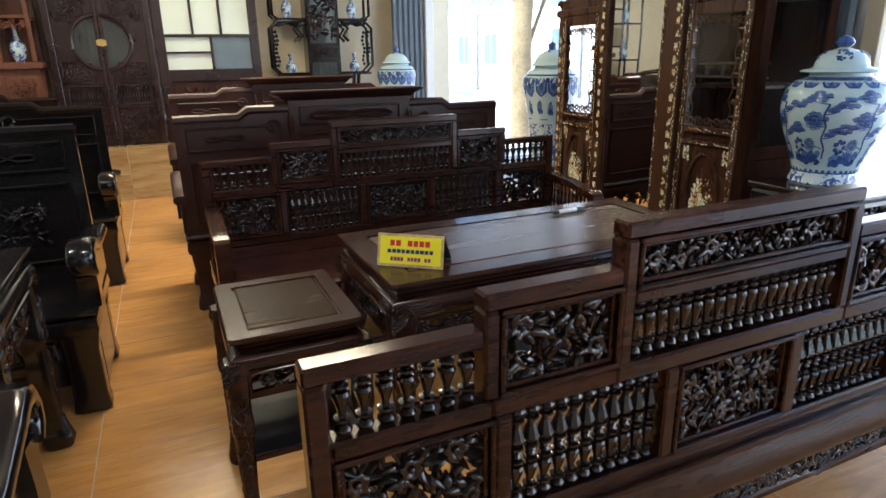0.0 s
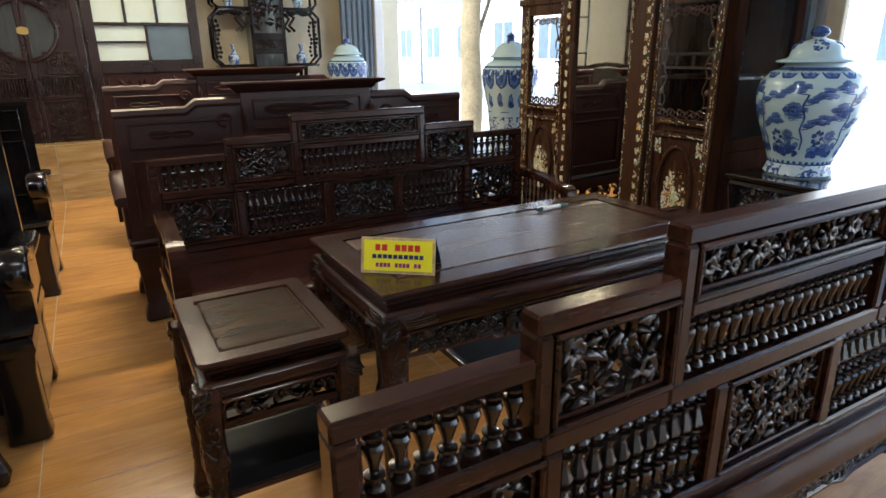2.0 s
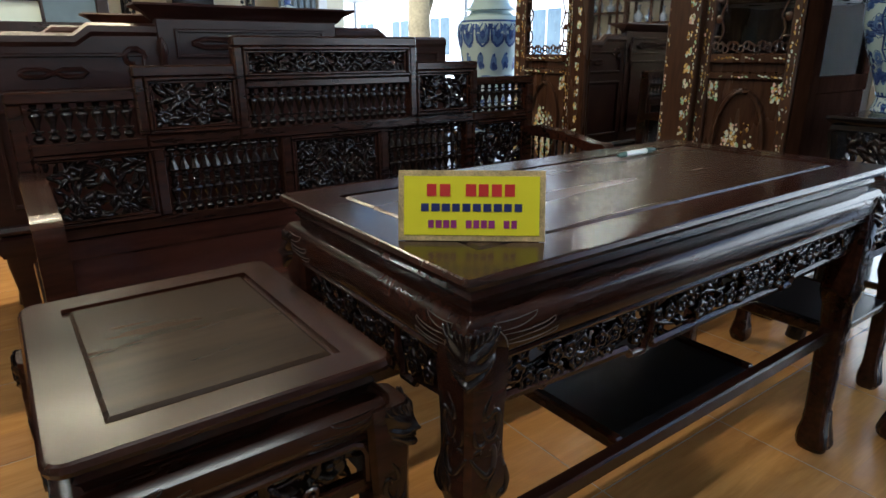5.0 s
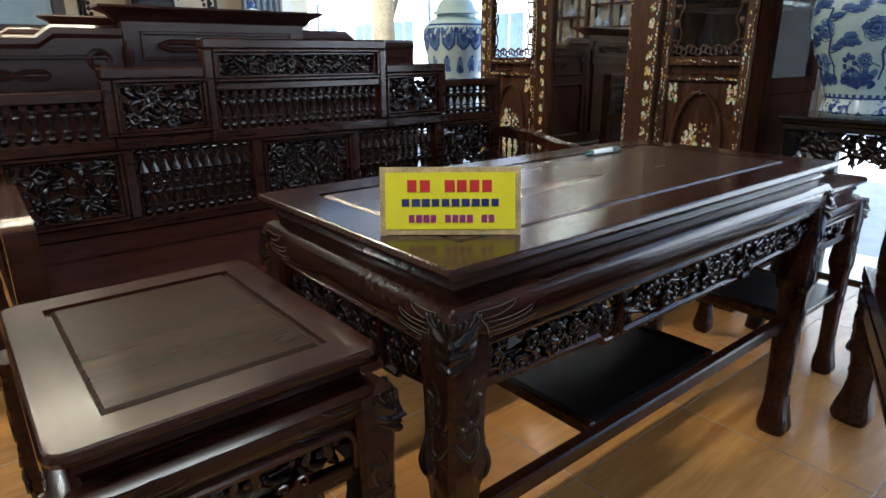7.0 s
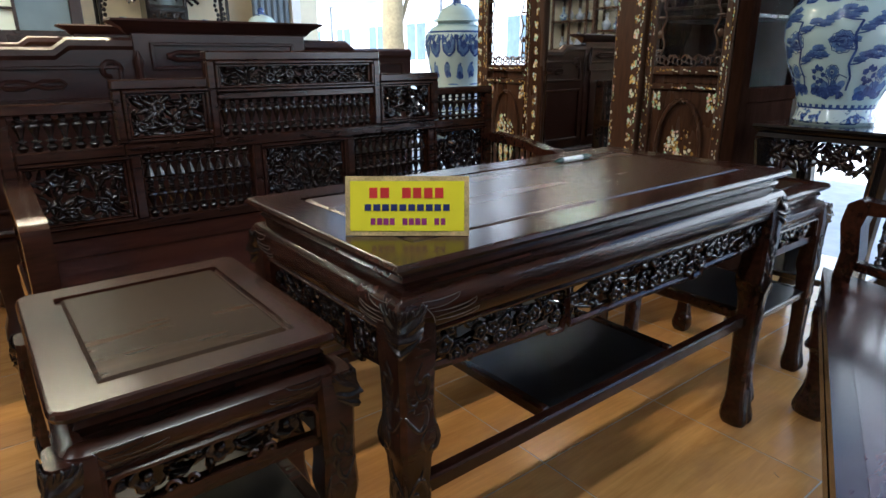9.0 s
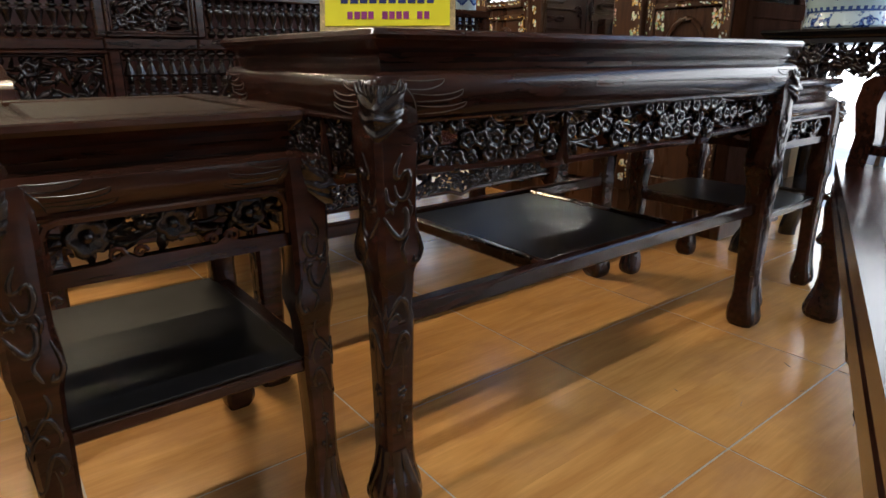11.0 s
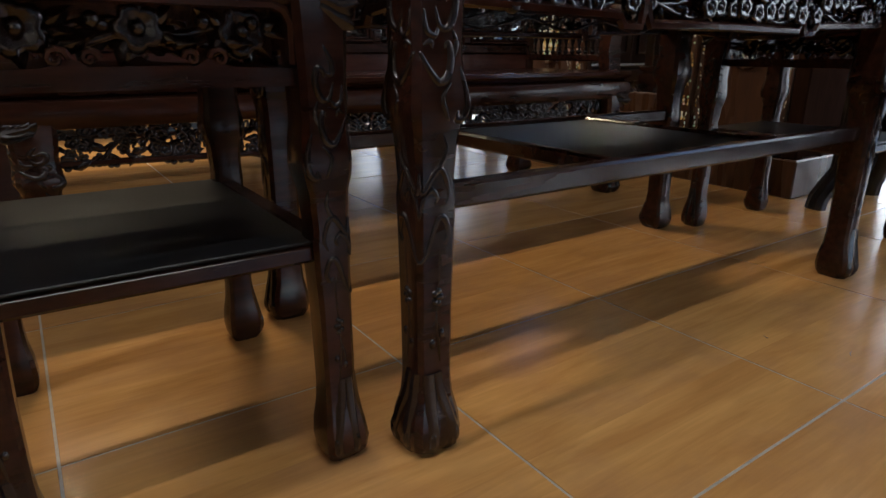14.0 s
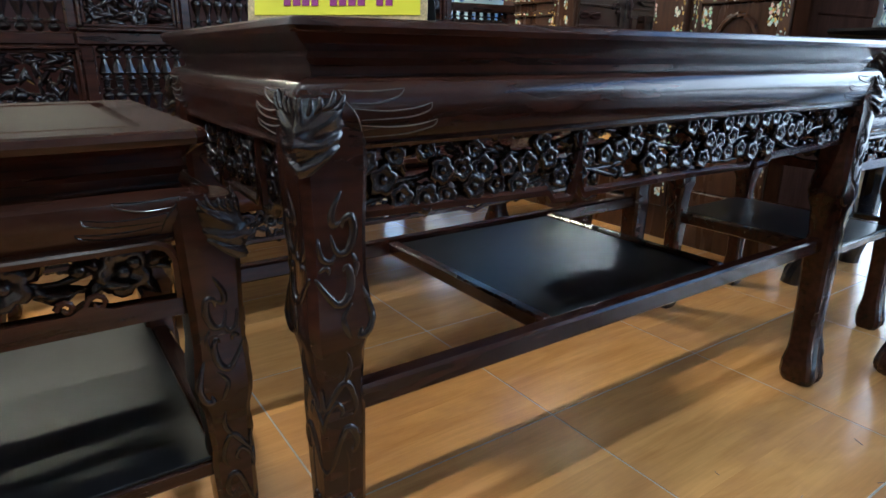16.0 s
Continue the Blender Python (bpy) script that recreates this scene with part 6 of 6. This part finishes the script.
# ---- the back wall ----
FY = 7.12
door = thing("carved_double_door", "dark carved double door with round glass and brass lock plate", "door", pose(-0.385, FY, PLATFORM))
half_w, dh = 0.405, 2.05
frame_sh = Shape().box(-half_w - 0.06, -half_w, -0.03, 0.09, 0, dh + 0.1).box(half_w, half_w + 0.06, -0.03, 0.09, 0, dh + 0.1).box(-half_w, half_w, -0.028, 0.088, dh, dh + 0.1)
part("door_frame", frame_sh, DOORWOOD, door)
ZC, RC = 1.01, 0.262
for s in (-1, 1):
    leaf = Shape()
    a0, a1 = sorted((s * 0.012, s * half_w))
    outer = [(a0, 0.62), (a1, 0.62), (a1, dh), (a0, dh)]
    # the leaf is a board with a half-round cut-out on its inner edge
    arc = [(s * max(0.012, RC * math.cos(t)), ZC + RC * math.sin(t)) for t in [(-math.pi / 2 + math.pi * k / 20) for k in range(21)]]
    line = [(s * half_w, 0.62), (s * half_w, dh), (s * 0.012, dh)] + arc[::-1] + [(s * 0.012, 0.62)]
    leaf.prism(line, 0.0, 0.045)
    leaf.box(a0, a1, 0.0, 0.045, 0.0, 0.40).box(a0, a0 + 0.05, 0.001, 0.044, 0.40, 0.62).box(a1 - 0.05, a1, 0.001, 0.044, 0.40, 0.62)
    lf = part("door_leaf", leaf, DOORWOOD, door)
    part("meeting_stile", Shape().box(min(s * 0.004, s * 0.04), max(s * 0.004, s * 0.04), -0.012, 0.05, 0.0, dh), DOORWOOD, lf)
    rl = Shape()
    for z0, z1 in ((0.64, ZC - 0.19), (ZC + 0.21, dh - 0.08)):
        u0, u1 = sorted((s * 0.13, s * (half_w - 0.04)))
        carve(rl, u0, u1, z0, z1, -0.002, -1, 0.017, "leaf", 240)
        for e0, e1, f0, f1 in ((u0 - 0.02, u1 + 0.02, z0 - 0.012, z0 - 0.002), (u0 - 0.02, u1 + 0.02, z1 + 0.002, z1 + 0.012), (u0 - 0.02, u0 - 0.01, z0, z1), (u1 + 0.01, u1 + 0.02, z0, z1)):
            rl.box(e0, e1, -0.012, 0.0, f0, f1, 0.003)
    u0, u1 = sorted((s * 0.07, s * (half_w - 0.05)))
    carve(rl, u0, u1, 0.06, 0.36, -0.002, -1, 0.018, "leaf", 240)
    part("relief", rl, DOORWOOD, lf, "carved foliage relief")
    edge = Shape()
    for z in (0.415, 0.605, dh - 0.04, 0.03, 0.385):
        edge.box(u0 - 0.02, u1 + 0.03, -0.012, 0.0, z - 0.012, z + 0.012, 0.003)
    part("moulding", edge, DOORWOOD, lf)
    for k in range(12):
        part("baluster", Shape().lathe([(0.006, 0.425), (0.011, 0.46), (0.006, 0.5), (0.011, 0.55), (0.006, 0.595)], u0 + 0.01 + (u1 - u0 - 0.02) * k / 11, 0.02, 6), DOORWOOD, lf)
    ring = Shape().tube([(s * max(0.02, RC * math.cos(t)), -0.006, ZC + RC * math.sin(t)) for t in [(-math.pi / 2 + math.pi * k / 24) for k in range(25)]], 0.02, 6)
    part("round_moulding", ring, DOORWOOD, lf)
    part("glass", Shape().prism([(s * 0.012, ZC - RC)] + arc + [(s * 0.012, ZC + RC)], 0.02, 0.026), ROUNDGLASS, lf, "grey round glass with reflections painted in as streaks")
part("lock_plate", Shape().prism([(0.055 * math.cos(k * 0.5236) * (1.0 if k % 3 else 0.8), ZC + 0.035 * math.sin(k * 0.5236)) for k in range(12)], -0.022, -0.013), BRASS, door, "brass lock plate")

win = thing("glazed_partition", "dark wooden partition with panes coloured as lit, above carved panels", "window", pose(0.10, FY, PLATFORM))
wf = Shape()
wf.box(0, 0.09, -0.02, 0.07, 0, 2.3).box(0.93, 1.02, -0.02, 0.07, 0, 2.3).box(0.09, 0.93, -0.019, 0.069, 0, 0.10).box(0.09, 0.93, -0.019, 0.069, 0.62, 0.74).box(0.09, 0.93, -0.019, 0.069, 2.2, 2.3)
part("window_frame", wf, DOORWOOD, win)
part("lower_panel", Shape().box(0.09, 0.93, 0.01, 0.04, 0.10, 0.62), RED, win, "reddish lower panel")
rl = Shape()
for k in range(2):
    carve(rl, 0.13 + 0.4 * k, 0.47 + 0.4 * k, 0.16, 0.57, 0.008, -1, 0.035, "leaf", 36)
part("relief", rl, RED, win)
part("muntin", Shape().box(0.09, 0.93, -0.012, 0.03, 1.06, 1.09).box(0.35, 0.375, -0.011, 0.029, 1.09, 2.2).box(0.63, 0.655, -0.011, 0.029, 1.09, 2.2).box(0.52, 0.545, -0.011, 0.029, 0.74, 1.06).box(0.09, 0.52, -0.011, 0.029, 0.90, 0.92), DOORWOOD, win)
part("pane", Shape().box(0.09, 0.52, 0.03, 0.036, 0.74, 2.2, 0).box(0.52, 0.93, 0.031, 0.037, 1.09, 2.2, 0), LITPANE, win, "pale pane with light put into its colour")
part("pane", Shape().box(0.52, 0.93, 0.03, 0.036, 0.74, 1.09, 0), WINDOWDARK, win, "grey pane")

et = thing("curio_stand", "black curved curio stand with open shelves by the wall", "shelf", pose(1.88, 7.42, PLATFORM))
part("centre_panel", Shape().box(-0.19, 0.19, -0.10, 0.12, 0.0, 2.2), BLACK, et)
cf = Shape()
for z0, z1 in ((0.45, 0.80), (0.83, 0.95), (0.98, 1.55), (1.6, 2.1)):
    for u0, u1, w0, w1 in ((-0.17, 0.17, z0, z0 + 0.015), (-0.17, 0.17, z1 - 0.015, z1), (-0.17, -0.155, z0, z1), (0.155, 0.17, z0, z1)):
        cf.box(u0, u1, -0.115, -0.10, w0, w1, 0.003)
carve(cf, -0.14, 0.14, 1.05, 1.48, -0.10, -1, 0.04, "leaf", 30)
carve(cf, -0.14, 0.14, 0.84, 0.94, -0.10, -1, 0.03, "leaf", 20)
part("centre_carving", cf, CARVED, et)
part("centre_glass", Shape().box(-0.15, 0.15, -0.104, -0.101, 1.0, 1.54, 0).box(-0.15, 0.15, -0.104, -0.101, 0.47, 0.79, 0), ROUNDGLASS, et, "dark glass panels")
for s in (-1, 1):
    br = Shape()
    for yy in (-0.09, 0.10):
        br.tube([(s * 0.20, yy, 0.66), (s * 0.50, yy, 0.66), (s * 0.58, yy, 0.74), (s * 0.58, yy, 1.16), (s * 0.50, yy, 1.24), (s * 0.20, yy, 1.25)], 0.016, 6)
        br.tube([(s * 0.48, yy, 1.24), (s * 0.56, yy, 1.30), (s * 0.56, yy, 1.9), (s * 0.45, yy, 1.98), (s * 0.20, yy, 1.98)], 0.016, 6)
        br.tube([(s * 0.22, yy, 1.22), (s * 0.30, yy, 1.16), (s * 0.24, yy, 1.08), (s * 0.30, yy, 1.02)], 0.018, 6)
        for k in range(9):
            br.ball((s * (0.535 - 0.012 * math.sin(k * 1.3)), yy, 0.76 + 0.045 * k), (0.018, 0.012, 0.02), 6, 4)
            br.ball((s * (0.24 + 0.032 * k), yy, 1.215 - 0.012 * math.sin(k * 1.1)), (0.02, 0.012, 0.02), 6, 4)
        br.tube([(s * 0.40, yy, 0.66), (s * 0.38, yy, 0.4), (s * 0.44, yy, 0.0)], 0.022, 6)
    part("bracket", br, BLACK, et)
    part("shelf", Shape().box(min(s * 0.19, s * 0.56), max(s * 0.19, s * 0.56), -0.10, 0.11, 0.64, 0.665), BLACK, et)
    part("shelf", Shape().box(min(s * 0.19, s * 0.54), max(s * 0.19, s * 0.54), -0.10, 0.11, 1.245, 1.27), BLACK, et)
VASE = [(0.5, 0), (0.55, 0.03), (0.8, 0.15), (1.0, 0.32), (0.85, 0.48), (0.4, 0.60), (0.28, 0.70), (0.3, 0.88), (0.5, 1.0)]
for s in (-1, 1):
    for zz, r, h in ((0.665, 0.065, 0.22), (1.27, 0.062, 0.30)):
        v = thing("small_vase", "small blue and white porcelain vase on the curio shelf", "vase", pose(1.88 + s * 0.38, 7.42, PLATFORM + zz), "vases on the curio stand")
        part("body", Shape().lathe([(a * r, b * h) for a, b in VASE], 0, 0, 18), DENSEBLUE, v, "", 60)

shrine = thing("altar_cabinet", "orange-brown carved wooden altar cabinet with open shelves", "cabinet", pose(-1.292, 6.95, PLATFORM) @ Matrix.Diagonal((0.6, 1, 1, 1)))
part("lower_case", Shape().box(-0.35, 0.62, -0.02, 0.42, 0, 0.78).box(-0.40, 0.67, -0.06, 0.44, 0.78, 0.84).box(-0.38, 0.65, -0.05, 0.43, 0, 0.1), ORANGEWOOD, shrine)
for u in (-0.3, 0.17):
    part("door_panel", Shape().box(u, u + 0.42, -0.035, -0.02, 0.16, 0.72), ORANGEWOOD, shrine)
part("relief", carve(carve(Shape(), -0.27, 0.09, 0.2, 0.68, -0.036, -1, 0.03, "leaf", 70), 0.2, 0.56, 0.2, 0.68, -0.036, -1, 0.03, "leaf", 70), ORANGEWOOD, shrine)
for u in (-0.33, 0.10, 0.55):
    part("post", Shape().box(u, u + 0.06, -0.01, 0.05, 0.84, 2.2).box(u, u + 0.06, 0.34, 0.40, 0.84, 2.2), ORANGEWOOD, shrine)
for z in (1.22, 1.62, 2.0):
    part("shelf", Shape().box(-0.33, 0.61, -0.012, 0.40, z, z + 0.03), ORANGEWOOD, shrine)
    part("shelf_lace", carve(Shape(), -0.30, 0.58, z - 0.09, z, 0.01, -1, 0.03, "leaf", 40), ORANGEWOOD, shrine)
part("back", Shape().box(-0.33, 0.61, 0.40, 0.42, 0.84, 2.2), ORANGEWOOD, shrine)
for u, h in ((-0.1, 0.3), (0.35, 0.34)):
    v = thing("small_vase", "small blue and white porcelain vase on the altar cabinet", "vase", pose(-1.292 + 0.6 * u, 7.08, PLATFORM + 0.84), "vases on the altar cabinet")
    part("body", Shape().lathe([(a * 0.07, b * h) for a, b in VASE], 0, 0, 16), DENSEBLUE, v, "", 60)

shelf_x = -2.45
opn = thing("open_shelf", "black open display shelf with slim posts against the cream wall", "shelf", pose(shelf_x, 7.30, PLATFORM))
for u in (0.0, 0.40, 0.80):
    for yy in (0.0, 0.28):
        part("post", Shape().tube([(u, yy, 0), (u + 0.012, yy, 0.5), (u - 0.01, yy, 1.1), (u + 0.006, yy, 1.7), (u, yy, 2.05)], 0.016, 6), BLACK, opn)
for z, u0, u1 in ((0.30, 0.0, 0.8), (0.72, 0.0, 0.40), (0.92, 0.40, 0.8), (1.25, 0.0, 0.40), (1.45, 0.40, 0.8), (1.78, 0.0, 0.8), (2.05, 0.0, 0.8)):
    part("shelf", Shape().box(u0, u1, -0.02, 0.30, z, z + 0.022), BLACK, opn)
for u, z, r, h in ((0.2, 0.742, 0.07, 0.26), (0.6, 0.942, 0.08, 0.22), (0.2, 1.272, 0.06, 0.30), (0.6, 1.472, 0.07, 0.24)):
    v = thing("small_vase", "small blue and white porcelain vase on the open shelf", "vase", pose(shelf_x + u, 7.44, PLATFORM + z), "vases on the open shelf")
    part("body", Shape().lathe([(a * r, b * h) for a, b in VASE], 0, 0, 16), DENSEBLUE, v, "", 60)

VASEWHITE = mat("pale_porcelain", (0.62, 0.64, 0.62), 0.15, vary=0.3, scale=40, bump=0, coat=0.3, second=(0.20, 0.24, 0.34))


def display_shelf(y, floor_z, wide):
    """A backless brown shelf against the west wall, with its vases; y is its near end, wide its length."""
    s = thing("display_shelf", "light brown wooden display shelf with carved fringe, against the cream wall", "shelf", pose(X0 + 0.03, y, floor_z), "display shelves by the wall")
    for v in (0.0, (wide - 0.04) / 2, wide - 0.04):
        for u in (0.0, 0.30):
            part("post", Shape().box(u, u + 0.04, v, v + 0.04, 0, 2.14, 0.004), CABINET, s)
    for z in (0.12, 0.62, 1.06, 1.42, 1.76, 2.14):
        part("shelf", Shape().box(-0.005, 0.345, -0.01, wide + 0.01, z, z + 0.028, 0.004), CABINET, s)
    fringe = Shape()
    for k in range(15):
        fringe.ball((0.335, 0.04 + (wide - 0.08) * k / 14, 2.13), (0.008, 0.028, 0.045 + 0.02 * (k % 3 == 1)), 8, 5)
    part("fringe", fringe, CABINET, s, "scalloped carved fringe")
    for k, z in enumerate((0.648, 1.088, 1.448, 1.788)):
        for i, v in enumerate((0.16, 0.36, 0.62, 0.82)):
            r, h = 0.055 + 0.012 * ((i + k) % 3), 0.19 + 0.035 * ((i * 2 + k) % 3)
            w = thing("small_vase", "small pale porcelain vase on the display shelf", "vase", pose(X0 + 0.20, y + v * wide, floor_z + z), "vases on the display shelves")
            part("body", Shape().lathe([(a * r, b * h) for a, b in VASE], 0, 0, 14), DENSEBLUE if (i + k) % 4 == 0 else VASEWHITE, w, "", 60)


for y, z, wide in ((4.97, 0, 0.92), (5.93, 0, 0.92), (6.95, PLATFORM, 0.70)):
    display_shelf(y, z, wide)

for k, (x, y, turn, ln) in enumerate(((1.36, 1.28, 20, 0.020), (1.52, 1.22, -35, 0.016), (1.62, 1.30, 60, 0.022), (1.47, 1.10, 5, 0.026), (1.08, 1.02, 110, 0.014), (1.70, 1.16, -12, 0.024), (1.30, 1.40, 75, 0.010))):
    chip = thing("wood_shaving", "thin dark wood shaving lying on the tiles", "shaving", pose(x, y, 0.0002, 0, 0, turn), "wood shavings on the floor")
    part("curl", Shape().tube([(-ln / 2, 0, 0.0008), (-ln / 6, 0.001, 0.0012), (ln / 6, 0.0012, 0.0014), (ln / 2, -0.0006, 0.0008)], 0.0008, 5, 0.6), CABINET if k % 2 else SHELFRAIL, chip)

# ---- floor tiles ----
TX, TY, GAP = 0.5, 0.49, 0.004
first = None
for i in range(-11, 5):
    for j in range(-9, 12):
        x0, x1 = 1.186 + i * TX + GAP / 2, 1.186 + (i + 1) * TX - GAP / 2
        y0, y1 = 1.217 + j * TY + GAP / 2, 1.217 + (j + 1) * TY - GAP / 2
        x0, x1, y0, y1 = max(x0, X0), min(x1, X1), max(y0, Y0), min(y1, STEP_Y)
        if x1 - x0 < 0.03 or y1 - y0 < 0.03:
            continue
        whole = abs(x1 - x0 - TX + GAP) < 1e-4 and abs(y1 - y0 - TY + GAP) < 1e-4
        cx, cy = (x0 + x1) / 2, (y0 + y1) / 2
        if whole and first:
            again("tile", first, floor, pose(cx, cy, 0))
        else:
            o = part("tile", Shape().box(x0 - cx, x1 - cx, y0 - cy, y1 - cy, -0.0011, 0, 0.0005), TILE, floor)
            o.matrix_basis = pose(cx, cy, 0)
            first = o if whole and first is None else first
# tiles on the platform's face and top
for i in range(-11, 4):
    x0, x1 = max(X0, 1.186 + i * TX + GAP / 2), min(2.75, 1.186 + (i + 1) * TX - GAP / 2)
    if x1 - x0 < 0.03:
        continue
    for k in range(2):
        o = part("tile", Shape().box(x0 - x1, 0, 0.003, 0.26, -0.0058, 0, 0.001), STEPTILE, platform)
        o.matrix_basis = pose(x1, STEP_Y, 0.265 * k, 90)
    o = part("tile", Shape().box(x0 - x1, 0, 0, Y1 - STEP_Y - 0.02, -0.0058, 0, 0.001), STEPTILE, platform)
    o.matrix_basis = pose(x1, STEP_Y + 0.006, PLATFORM)
